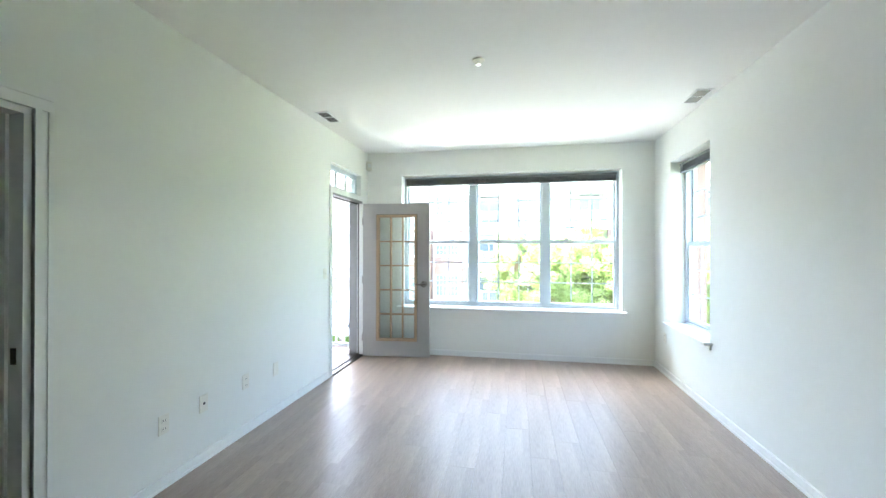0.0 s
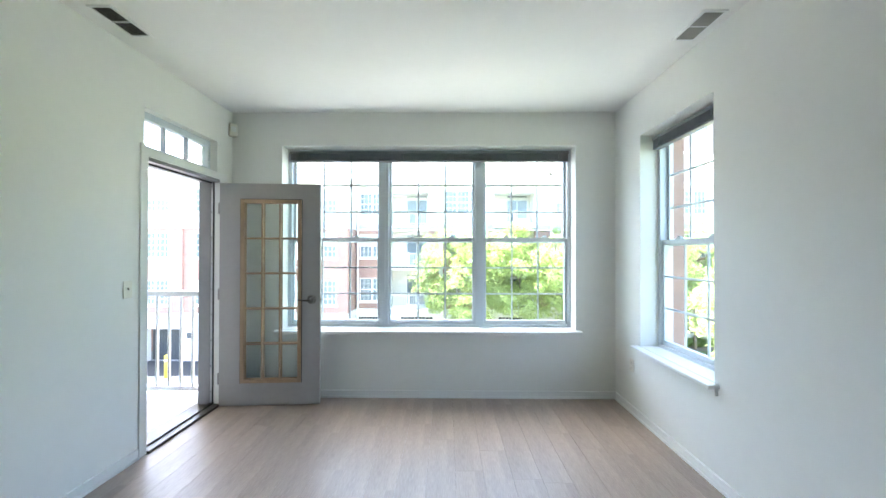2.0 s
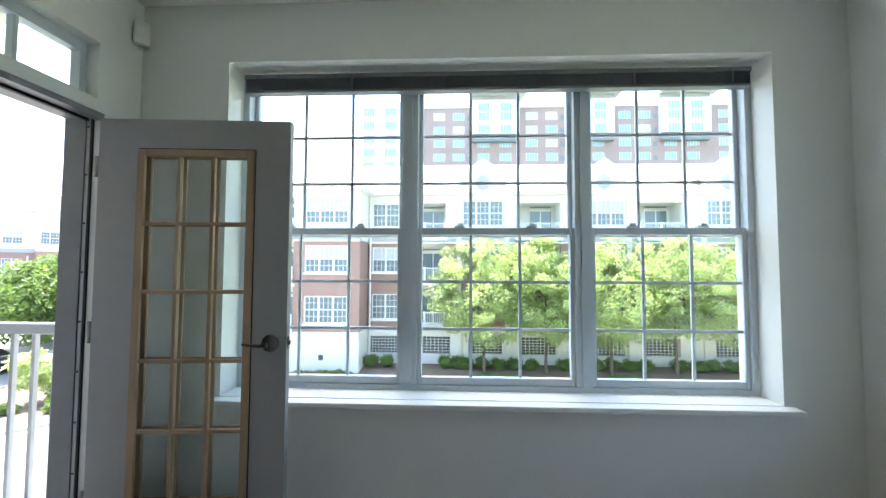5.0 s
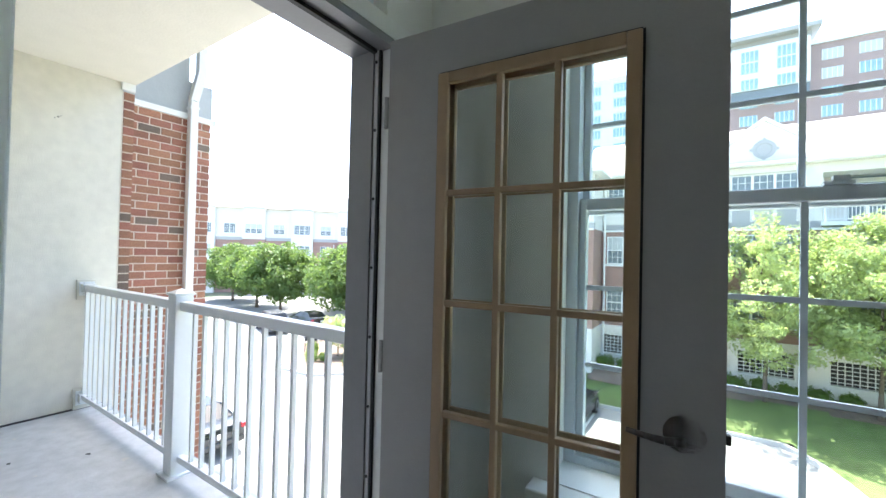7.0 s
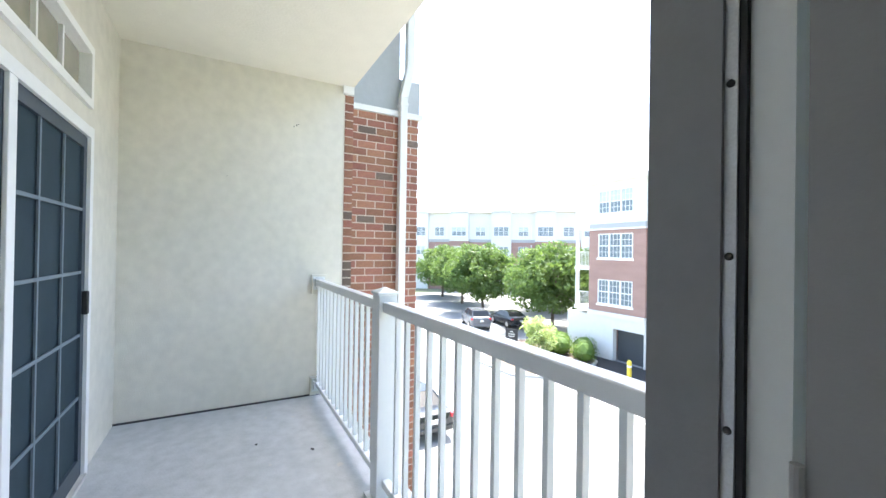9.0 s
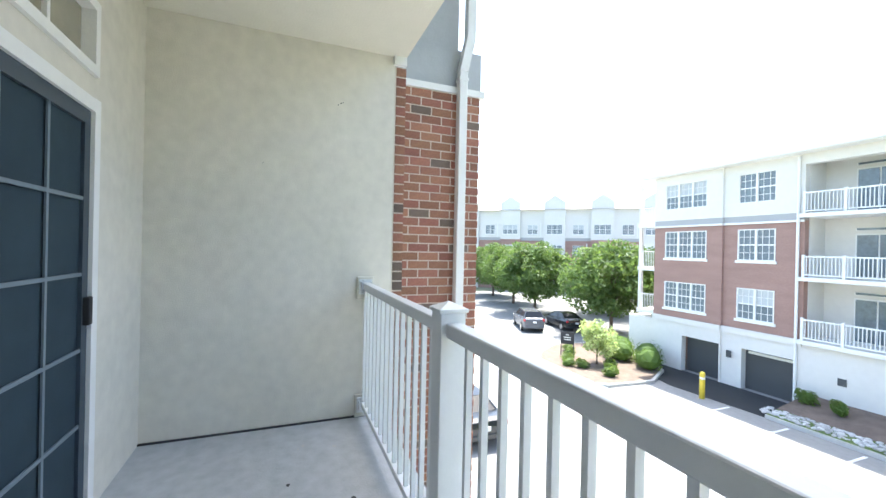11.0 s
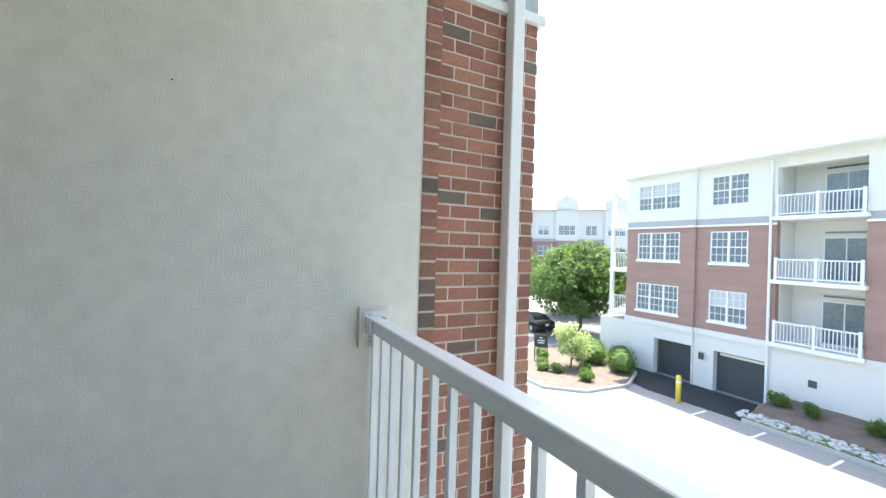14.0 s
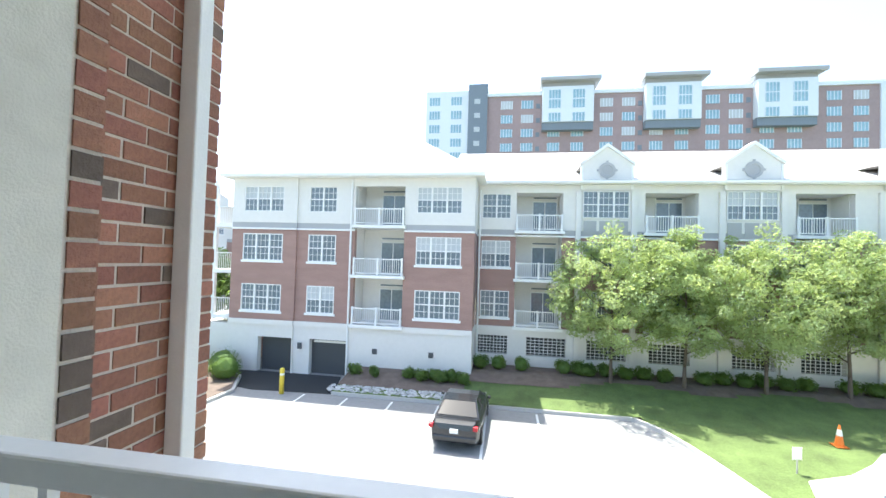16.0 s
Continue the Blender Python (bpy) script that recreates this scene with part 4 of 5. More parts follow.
for z, w in ((1.3, 0.2), (1.14, 0.45), (1.0, 0.4)):
    part("lettering", bx(-w / 2, w / 2, -0.026, -0.0215, z, z + 0.06), LINE, sg, "pale unreadable lettering")
bo = thing("bollard", "yellow painted steel bollard on the apron edge", "bollard", (-15.4, 22.75, GZ))
part("tube", lathe(bmesh.new(), [(0.115, 0), (0.115, 1.15), (0.09, 1.22), (0.04, 1.25)], 18), YELLOW, bo, smooth=True)
part("band", lathe(bmesh.new(), [(0.118, 0.9), (0.118, 1.0)], 18), LINE, bo)
cn = thing("traffic_cone", "orange and white traffic cone on the lawn", "traffic cone", (8.0, 22.0, GZ + 0.16))
part("base", bx(-0.2, 0.2, -0.2, 0.2, 0, 0.03), ORANGE, cn)
part("body", lathe(bmesh.new(), [(0.15, 0.03), (0.03, 0.8)], 18), ORANGE, cn)
part("band", lathe(bmesh.new(), [(0.1, 0.4), (0.062, 0.63)], 18), LINE, cn)
ls = thing("lawn_sign", "small white sign board on a stake", "sign", (4.9, 19.4, GZ + 0.14), 10)
part("board", bx(-0.16, 0.16, -0.01, 0.01, 0.45, 0.85), FTRIM, ls)
part("stake", bx(-0.02, 0.02, -0.012, 0.012, -0.05, 0.45), CURB, ls)

# ---- cars ----


def car(name, label, at, rz, paint, suv=False):
    """Body lofted over stations along y (front at +y); greenhouse, wheels, lamps as parts."""
    c = thing(name, label, "car", at, rz)
    W, L = 0.91, 4.75
    hh = 0.28 if suv else 0.0
    st = [(-2.37, 0.62, 0.45, 0.80), (-2.32, 0.80, 0.34, 0.98), (-2.1, 0.87, 0.26, 1.05), (-1.4, 0.91, 0.22, 1.02), (0, 0.92, 0.2, 0.98), (1.2, 0.91, 0.22, 0.94), (1.9, 0.87, 0.24, 0.80), (2.25, 0.78, 0.3, 0.70), (2.38, 0.6, 0.38, 0.60)]
    bm = bmesh.new()
    rings = []
    for y, w, z0, z1 in st:
        z1 += hh * 0.6
        rings.append([bm.verts.new(p) for p in ((-w * 0.9, y, z0), (-w, y, z0 + 0.15), (-w, y, z1 - 0.2), (-w * 0.86, y, z1), (w * 0.86, y, z1), (w, y, z1 - 0.2), (w, y, z0 + 0.15), (w * 0.9, y, z0))])
    for a, b in zip(rings, rings[1:]):
        for k in range(8):
            bm.faces.new((a[k], a[(k + 1) % 8], b[(k + 1) % 8], b[k]))
    bm.faces.new(rings[0]), bm.faces.new(rings[-1][::-1])
    body = part("body", bm, paint, c, smooth=False)
    md = body.modifiers.new("round", "BEVEL")
    md.width, md.segments, md.limit_method, md.angle_limit = 0.05, 2, "ANGLE", 0.35
    zb = 0.96 + hh * 0.6
    top = 1.40 + hh
    yb, yt0, yt1, yf = (-2.1, -1.75, 0.35, 1.15) if suv else (-1.75, -1.0, 0.3, 1.2)
    g = bmesh.new()
    prof = [(yb, zb, 0.80), (yt0, top - 0.04, 0.62), (-0.3, top, 0.63), (yt1, top - 0.03, 0.62), (yf, zb - 0.02, 0.80)]
    lo = [(g.verts.new((-w, y, z)), g.verts.new((w, y, z))) for y, z, w in prof]
    for a, b in zip(lo, lo[1:]):
        g.faces.new((a[0], a[1], b[1], b[0]))
    g.faces.new([q[0] for q in lo]), g.faces.new([q[1] for q in lo][::-1])
    g.faces.new((lo[0][0], lo[0][1], lo[-1][1], lo[-1][0]))
    part("greenhouse", g, CARG, c, "dark tinted glass")
    rf = bmesh.new()
    for (y0, z0, w0), (y1, z1, w1) in zip(prof[1:3], prof[2:4]):
        q = [rf.verts.new(p) for p in ((-w0 - .012, y0, z0 + .012), (w0 + .012, y0, z0 + .012), (w1 + .012, y1, z1 + .012), (-w1 - .012, y1, z1 + .012), (-w0 - .03, y0, z0 - .05), (w0 + .03, y0, z0 - .05), (w1 + .03, y1, z1 - .05), (-w1 - .03, y1, z1 - .05))]
        for f in ((0, 1, 2, 3), (0, 3, 7, 4), (1, 5, 6, 2), (0, 4, 5, 1), (3, 2, 6, 7)):
            rf.faces.new([q[i] for i in f])
    part("roof", rf, paint, c)
    for s in (-1, 1):
        pl = bmesh.new()
        for (y0, z0, w0), (y1, z1, w1) in ((prof[0], prof[1]), (prof[3], prof[4])):
            rod(pl, (s * (w0 + 0.01), y0, z0), (s * (w1 + 0.01), y1, z1), 0.04, 0.035, 6)
        rod(pl, (s * 0.80, -0.35, zb - 0.03), (s * 0.645, -0.38, top - 0.05), 0.035, 0.03, 6)
        part("pillar", pl, paint, c)
        part("tail_lamp", bx(s * 0.80 - 0.13, s * 0.80 + 0.04, -2.365, -2.2, 0.80 + hh * 0.5, 0.95 + hh * 0.5, bev=0.02), REDL, c, "red tail lamp")
        part("headlamp", bx(s * 0.68 - 0.14, s * 0.68 + 0.1, 2.12, 2.3, 0.58 + hh * 0.4, 0.70 + hh * 0.4, bev=0.02), CHROME, c)
        part("wing_mirror", bx(s * 1.0 - 0.07, s * 1.0 + 0.07, 0.72, 0.84, zb - 0.02, zb + 0.1, bev=0.03), paint, c)
        for y in (-1.42, 1.38):
            R = 0.34 + hh * 0.1
            w_ = part("wheel", lathe(bmesh.new(), [(R * 0.85, -0.1), (R, -0.08), (R, 0.08), (R * 0.85, 0.1)], 28, Matrix.Translation((s * 0.84, y, R)) @ pose(0, 0, 0, 0, 90, 0)), TYRE, c)
            part("rim", lathe(bmesh.new(), [(R * 0.62, -0.104), (R * 0.66, -0.1), (R * 0.66, 0.1), (R * 0.62, 0.104), (0.06, 0.09)], 20, Matrix.Translation((s * 0.84, y, R)) @ pose(0, 0, 0, 0, 90, 0)), CHROME if suv else STEEL, w_)
    part("number_plate", bx(-0.15, 0.15, -2.4, -2.37, 0.68 + hh * 0.4, 0.83 + hh * 0.4), FTRIM, c, "pale number plate")
    part("rear_bumper", bx(-0.78, 0.78, -2.41, -2.2, 0.38, 0.60, bev=0.05), paint, c)
    return c


car("parked_sedan", "black sedan parked nose-in towards the lawn", (-6.28, 21.0, GZ), -2, CARP)
car("parked_suv", "dark grey compact sport utility car parked under trees", (-32.2, 24.4, GZ), 70, CARS, True)
car("parked_sedan", "dark car parked beside the shade trees", (-31.5, 27.6, GZ), 80, CARP)

car("parked_sedan", "dark car parked below the balcony near the brick pier", (-16.75, 10.9, GZ), 90, CARP)

# ---- facing apartment building ----


def uwin(units, h, rows=2):
    """Meshes of a window: white frame and bars, pane strips. Origin at lower left, facing -y."""
    uw = 0.84
    w = units * uw
    f = bmesh.new()
    box(f, 0, w, -0.05, 0.08, -0.0, 0.05), box(f, 0, w, -0.05, 0.08, h - 0.05, h)
    for k in range(units + 1):
        x = k * uw
        box(f, max(0, x - 0.05), min(w, x + 0.05), -0.05, 0.08, 0.05, h - 0.05)
    box(f, 0.05, w - 0.05, -0.03, 0.06, h / 2 - 0.03, h / 2 + 0.03)
    b = bmesh.new()
    for u in range(units):
        for k in (1, 2):
            x = u * uw + uw * k / 3
            box(b, x - 0.012, x + 0.012, -0.015, 0.0, 0.05, h - 0.05)
        for k in (1, 3):
            z = h * k / 4
            box(b, u * uw + 0.05, (u + 1) * uw - 0.05, -0.014, 0.001, z - 0.012, z + 0.012)
    return mesh_of(f, FTRIM), mesh_of(b, FTRIM), mesh_of(bx(0.04, w - 0.04, 0.02, 0.03, 0.04, h / 2), FGLASS), mesh_of(bx(0.04, w - 0.04, 0.035, 0.045, h / 2, h - 0.04), FBLIND), mesh_of(bx(-0.08, w + 0.08, -0.1, -0.001, -0.13, -0.0), FTRIM), mesh_of(bx(0.04, w - 0.04, 0.035, 0.045, h / 2, h - 0.04), FGLASS)


WINS = {(n, h): uwin(n, h) for n, h in ((3, 1.56), (2, 1.56), (3, 1.48), (2, 1.48))}
wr = random.Random(8)


def window(parent, x, y, z, n, h, sill=True):
    f, b, lo, hi, s, hg = WINS[n, h]
    w = part("window", f, None, parent, at=(x, y, z))
    part("grille", b, None, w), part("pane", lo, None, w), part("blind_pane" if wr.random() < 0.6 else "pane", hi if wr.random() < 0.42 else hg, None, w)
    if sill:
        part("sill", s, None, w)


FPOST = mesh_of(bx(0, 0.1, 0, 0.1, 0, 0.99), FTRIM)
FBAL = mesh_of(bx(-0.013, 0.013, -0.013, 0.013, 0.129, 0.881), FTRIM)


def front_balcony(parent, x0, x1, y, z, roof_z):
    """Recessed balcony: slab, railing, glazed door at the back of the recess."""
    part("balcony_slab", bx(x0 - 0.1, x1 + 0.1, y - 0.25, y + 1.6, z - 0.17, z), FTRIM, parent)
    rl = bmesh.new()
    box(rl, x0, x1, y - 0.15, y - 0.08, z + 0.88, z + 0.94), box(rl, x0, x1, y - 0.14, y - 0.09, z + 0.08, z + 0.13)
    rail_ = part("balcony_railing", rl, FTRIM, parent)
    xm = (x0 + x1) / 2
    for x in (x0, xm - 0.05, x1 - 0.1):
        part("post", FPOST, None, rail_, at=(x, y - 0.165, z))
    k = x0 + 0.16
    while k < x1 - 0.1:
        if abs(k - xm) > 0.06:
            part("baluster", FBAL, None, rail_, at=(k, y - 0.115, z))
        k += 0.125
    d0 = x0 + (x1 - x0) * 0.38
    d = part("balcony_door", bx(d0, d0 + 1.5, y + 1.5, y + 1.56, z, z + 1.95), FTRIM, parent)
    for q in (0.06, 0.78):
        part("pane", bx(d0 + q, d0 + q + 0.66, y + 1.48, y + 1.499, z + 0.1, z + 1.88), FGLASS, d)
    part("transom", bx(d0, d0 + 1.5, y + 1.5, y + 1.56, z + 2.08, z + 2.2), FTRIM, parent)
    part("pane", bx(d0 + 0.05, d0 + 1.45, y + 1.485, y + 1.499, z + 2.095, z + 2.185), FGLASS, parent)


apt = thing("apartment_building", "long four-storey brick and stucco apartment building with balconies", "building", (0, 0, 0))
FA, FC = 26.0, 28.2
ZB, ZG0, ZE = -2.42, 2.93, 5.87
LV = (-2.38, 0.40, 3.22)
xa0, xr0, xr1, xb1 = -20.8, -13.2, -10.32, -6.40


def zoned(bm_sink, x0, x1, y, holes, zg0=ZG0, base=GZ - 0.1, top=ZE, thick=0.35):
    """Front wall in its zones: base stucco, brick, grey band, upper stucco."""
    for nm, a, b, m, off in (("base_wall", base, ZB, FSTUC, 0.0), ("brick_wall", ZB, zg0, FBRICK, 0.03), ("band", zg0, zg0 + 0.34, FGREY, 0.02), ("upper_wall", zg0 + 0.34, top, FSTUC, 0.0)):
        hs = [(max(h[0], x0), min(h[1], x1), max(h[2], a), min(h[3], b)) for h in holes if h[3] > a and h[2] < b]
        part(nm, wall_y(bmesh.new(), x0, x1, a, b, y + off, y + thick, hs), m, bm_sink)
    part("string_course", bx(x0, x1, y - 0.06, y + 0.02, zg0 - 0.07, zg0 + 0.03), FTRIM, bm_sink)
    part("base_course", bx(x0, x1, y - 0.07, y + 0.0, ZB - 0.28, ZB + 0.02), FSTUC, bm_sink)


def rows(parent, x0, n, y):
    for z, h in ((-1.90, 1.56), (1.05, 1.56), (3.92, 1.48)):
        window(parent, x0, y + 0.06, z, n, h, sill=h > 1.5)


garages = [(-18.85, -16.75, GZ - 0.1, -3.38), (-15.7, -13.5, GZ - 0.1, -3.38)]


def winholes(x0, n):
    return [(x0 + 0.01, x0 + n * 0.84 - 0.01, z + 0.01, z + h - 0.01) for z, h in ((-1.90, 1.56), (1.05, 1.56), (3.92, 1.48))]


zoned(apt, xa0, -16.7, FA - 0.12, garages[:1] + winholes(-20.06, 3)), rows(apt, -20.06, 3, FA - 0.12)
zoned(apt, -16.7, xr0, FA, garages[1:] + winholes(-16.0, 2)), rows(apt, -16.0, 2, FA)
zoned(apt, xr1, xb1, FA, winholes(-9.63, 3)), rows(apt, -9.63, 3, FA)
part("base_wall", bx(xr0, xr1, FA, FA + 0.35, GZ - 0.1, -2.54), FSTUC, apt)
part("recess_wall", bx(xr0, xr1, FA + 1.57, FA + 1.8, -2.55, ZE), FSTUC, apt)
part("recess_side", bx(xr0, xr0 + 0.02, FA + 0.352, FA + 1.57, -2.55, ZE), FSTUC, apt)
part("recess_side", bx(xr1 - 0.02, xr1, FA + 0.352, FA + 1.57, -2.55, ZE), FSTUC, apt)
part("lintel", bx(xr0, xr1, FA, FA + 0.35, 5.42, ZE), FSTUC, apt)
for z in LV:
    front_balcony(apt, xr0, xr1, FA, z, 0)
part("side_wall", bx(xb1 - 0.35, xb1, FA + 0.352, FC + 0.2, GZ, ZB), FSTUC, apt)
part("side_wall", bx(xb1 - 0.35, xb1 - 0.03, FA + 0.352, FC + 0.2, ZB, ZG0), FBRICK, apt)
part("side_wall", bx(xb1 - 0.35, xb1, FA + 0.352, FC + 0.2, ZG0, ZE), FSTUC, apt)
part("side_wall", bx(xa0, xa0 + 0.35, FA + 0.235, 42, GZ, ZE), FBRICK, apt)
for x0, x1, z0, z1 in garages:
    sh = part("garage_shutter", bx(x0, x1, FA + 0.375, FA + 0.42, GZ, z1), GARAGE, apt, "dark roller shutter")
    slat = mesh_of(bx(x0 + 0.01, x1 - 0.01, FA + 0.358, FA + 0.374, 0.006, (z1 - GZ) / 18 - 0.012), GARAGE)
    for k in range(18):
        part("slat", slat, None, sh, at=(0, 0, GZ + (z1 - GZ) * k / 18))
    part("lintel_sign", bx(x0 + 0.2, x1 - 0.1, FA + 0.2, FA + 0.25, z1 - 0.2, z1 - 0.08), PLATE if x0 > -16 else GARAGE, apt)
for x in (-11.8, -8.6):
    part("wall_vent", bx(x - 0.14, x + 0.14, FA - 0.03, FA - 0.001, -4.0, -3.7), GARAGE, apt)
part("garage_plaque", bx(-16.35, -16.1, FA - 0.16, FA - 0.121, -3.95, -3.6), GARAGE, apt)
pp = bmesh.new()
rod(pp, (-13.4, FA - 0.08, -5.2), (-13.4, FA - 0.08, ZE - 0.1), 0.06)
part("downpipe", pp, FTRIM, apt)
pp = bmesh.new()
rod(pp, (-6.26, FC - 0.08, -4.6), (-6.26, FC - 0.08, 5.6), 0.06)
part("downpipe", pp, FTRIM, apt)
# side balconies at the far end
for z in LV:
    part("balcony_slab", bx(xa0 - 1.9, xa0, FA + 0.6, FA + 3, z - 0.22, z), FTRIM, apt)
    rl = bmesh.new()
    box(rl, xa0 - 1.85, xa0, FA + 0.62, FA + 0.68, z + 1.0, z + 1.06)
    for k in range(15):
        box(rl, xa0 - 1.85 + k * 0.125, xa0 - 1.824 + k * 0.125, FA + 0.64, FA + 0.666, z, z + 1.0)
    part("balcony_railing", rl, FTRIM, apt)
part("balcony_post", bx(xa0 - 1.85, xa0 - 1.65, FA + 0.65, FA + 0.85, -2.6, ZE), FTRIM, apt)
part("side_terrace", bx(xa0 - 2.4, xa0, FA + 0.5, FA + 6, GZ, -2.84), FSTUC, apt)
# eaves and hip roof of the end block
part("eave", bx(xa0 - 0.5, xb1 + 0.5, FA - 0.55, 40, ZE, ZE + 0.16), FTRIM, apt)
part("gutter", bx(xa0 - 0.55, xb1 + 0.55, FA - 0.68, FA - 0.552, ZE + 0.03, ZE + 0.2), FTRIM, apt)
hr = bmesh.new()
e = [hr.verts.new(p) for p in ((xa0 - 0.5, FA - 0.55, ZE + 0.16), (xb1 + 0.5, FA - 0.55, ZE + 0.16), (xb1 + 0.5, 40, ZE + 0.16), (xa0 - 0.5, 40, ZE + 0.16), (-15.2, 32.5, 10.4), (-11.8, 32.5, 10.4))]
for f in ((0, 1, 5, 4), (1, 2, 5), (2, 3, 4, 5), (3, 0, 4)):
    hr.faces.new([e[i] for i in f])
part("roof", hr, ROOFM, apt)

# long set-back wing with gabled bays
XC1 = 46.0
bays = [0.85 + 7.5 * k for k in range(6)]
recs = [(-4.14, -1.5)] + [(b + 2.1, b + 4.85) for b in bays]
low = [(-6.28, -4.5), (-3.4, -1.2)] + [(b - 0.9 + q, b + 1.2 + q) for b in bays for q in (0, 3.3)]
hol = [(a, b, -4.03, -2.96) for a, b in low] + winholes(-6.14, 2)
hol += [(a, b, -2.6, 5.45) for a, b in recs]
for b in bays:
    hol += [(b - 1.25, b + 1.25, z + 0.01, z + h - 0.01) for z, h in ((-1.75, 1.56), (1.1, 1.56), (4.0, 1.56))]
zoned(apt, xb1, XC1, FC, hol, top=5.9, base=-5.3)
rows(apt, -6.14, 2, FC)
for a, b in recs:
    part("recess_wall", bx(a, b, FC + 1.57, FC + 1.8, -2.6, 5.9), FSTUC, apt)
    for x in (a, b - 0.02):
        part("recess_side", bx(x, x + 0.02, FC + 0.352, FC + 1.57, -2.6, 5.9), FSTUC, apt)
    part("recess_soffit", bx(a, b, FC + 0.352, FC + 1.57, 5.45, 5.9), FSTUC, apt)
    for z in LV:
        front_balcony(apt, a, b, FC, z, 0)
# Dark sheet added as the shade seen through the low openings.
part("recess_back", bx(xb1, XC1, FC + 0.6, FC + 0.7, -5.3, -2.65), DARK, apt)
for a, b in low:
    gr = bmesh.new()
    for k in range(1, 9):
        x = a + (b - a) * k / 9
        box(gr, x - 0.015, x + 0.015, FC + 0.05, FC + 0.08, -4.03, -2.96)
    for k in range(1, 6):
        z = -4.03 + 1.07 * k / 6
        box(gr, a, b, FC + 0.051, FC + 0.079, z - 0.015, z + 0.015)
    part("vent_grille", gr, FTRIM, apt)
for b in bays:
    for z, h in ((-1.75, 1.56), (1.1, 1.56), (4.0, 1.56)):
        window(apt, b - 1.26, FC - 0.02, z, 3, h, sill=False)
    gb = bmesh.new()
    prism(gb, [(b - 1.38, 5.6), (b + 1.38, 5.6), (b + 1.38, 7.05), (b, 8.1), (b - 1.38, 7.05)], "y", FC - 0.12, FC + 0.3)
    bay = part("gable", gb, FSTUC, apt)
    rk = bmesh.new()
    for s in (-1, 1):
        prism(rk, [(b + s * 1.5, 6.98), (b + s * 1.5, 7.14), (b, 8.26), (b, 8.08)], "y", FC - 0.25, FC + 0.45)
        box(rk, b + s * 1.37 - 0.06, b + s * 1.37 + 0.06, FC - 0.17, FC - 0.121, 5.65, 7.0)
    part("verge", rk, FTRIM, bay)
    part("medallion", lathe(bmesh.new(), [(0.42, 0), (0.45, 0.02), (0.45, 0.05), (0.3, 0.06), (0.28, 0.03)], 24, Matrix.Translation((b, FC - 0.12, 6.72)) @ pose(0, 0, 0, 90, 0, 0)), FGREY, bay, "grey round medallion")
    part("keystones", box(bx(b - 0.56, b + 0.56, FC - 0.16, FC - 0.121, 6.66, 6.78), b - 0.06, b + 0.06, FC - 0.159, FC - 0.122, 6.17, 7.27), FGREY, bay)
    part("dormer_roof", prism(bmesh.new(), [(b - 1.45, 7.02), (b + 1.45, 7.02), (b, 8.08)], "y", FC + 0.3, 32.5), ROOFM, bay)
    for k in range(3):
        part("spandrel_panel", bx(b - 1.2 + k * 0.85, b - 0.5 + k * 0.85, FC - 0.02, FC + 0.001, 3.1, 3.85), FGREY, apt)
    for s in (-1, 1):
        part("pilaster", bx(b + s * 1.5 - 0.14, b + s * 1.5 + 0.14, FC - 0.14, FC - 0.001, -5.0, 5.5), FSTUC, apt)
part("eave", bx(xb1 + 0.5, XC1, FC - 0.45, 40, 5.9, 6.05), FTRIM, apt)
part("gutter", bx(xb1 + 0.55, XC1, FC - 0.57, FC - 0.452, 5.94, 6.08), FTRIM, apt)
rf = bmesh.new()
prism(rf, [(FC - 0.45, 6.05), (35.5, 9.75), (43, 6.05)], "x", xb1 - 2, XC1)
part("roof", rf, ROOFM, apt)

# ---- far apartment block seen past the pier ----
far = thing("distant_apartment_block", "distant brick and white stucco apartment block", "building", (-58, 46, GZ - 0.6), 47)
part("wall", bx(-32, 30, 0, 14, 0, 9.2), FBRICK, far)
part("upper_wall", bx(-32, 30, -0.05, 13.9, 9.2, 14.2), FSTUC, far)
part("roof", prism(bmesh.new(), [(-0.8, 14.2), (7, 18.2), (14.8, 14.2)], "x", -32.5, 30.5), ROOFM, far)
part("band", bx(-32, 30, -0.08, 0, 9.0, 9.5), FGREY, far)
for k in range(8):
    x = -29 + k * 7.4
    bay = part("bay", bx(x - 1.7, x + 1.7, -0.6, 0, 0, 9.2), FBRICK if k % 2 else FSTUC, far)
    part("upper_bay", bx(x - 1.7, x + 1.7, -0.6, 0, 9.2, 14.6), FSTUC, far)
    part("gable", prism(bmesh.new(), [(x - 1.7, 14.6), (x + 1.7, 14.6), (x + 1.7, 15.4), (x, 16.6), (x - 1.7, 15.4)], "y", -0.6, 1.5), FSTUC, bay)
    for z, h in ((3.4, 1.56), (6.7, 1.56), (10.1, 1.56)):
        window(far, x - 1.26, -0.66, z, 3, h)
        window(far, x + 2.9, -0.12, z, 2, h)
    for z in (9.6, 6.2):
        part("balcony_opening", bx(x + 5.0, x + 5.15, -0.1, 0, z, z + 2.4), FTRIM, far)

# ---- tower behind ----
tow = thing("apartment_tower", "distant tall brick apartment tower with white bays", "building", (0, 0, 0))
TY, TB = 90.0, GZ
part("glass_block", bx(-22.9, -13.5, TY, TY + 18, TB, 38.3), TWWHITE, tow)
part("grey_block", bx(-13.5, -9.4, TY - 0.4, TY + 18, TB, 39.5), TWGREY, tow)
part("brick_block", bx(-9.4, 65, TY + 0.2, TY + 18, TB, 36.8), TWBRICK_HAZE, tow)
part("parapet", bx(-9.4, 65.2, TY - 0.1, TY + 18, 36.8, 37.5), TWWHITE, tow)
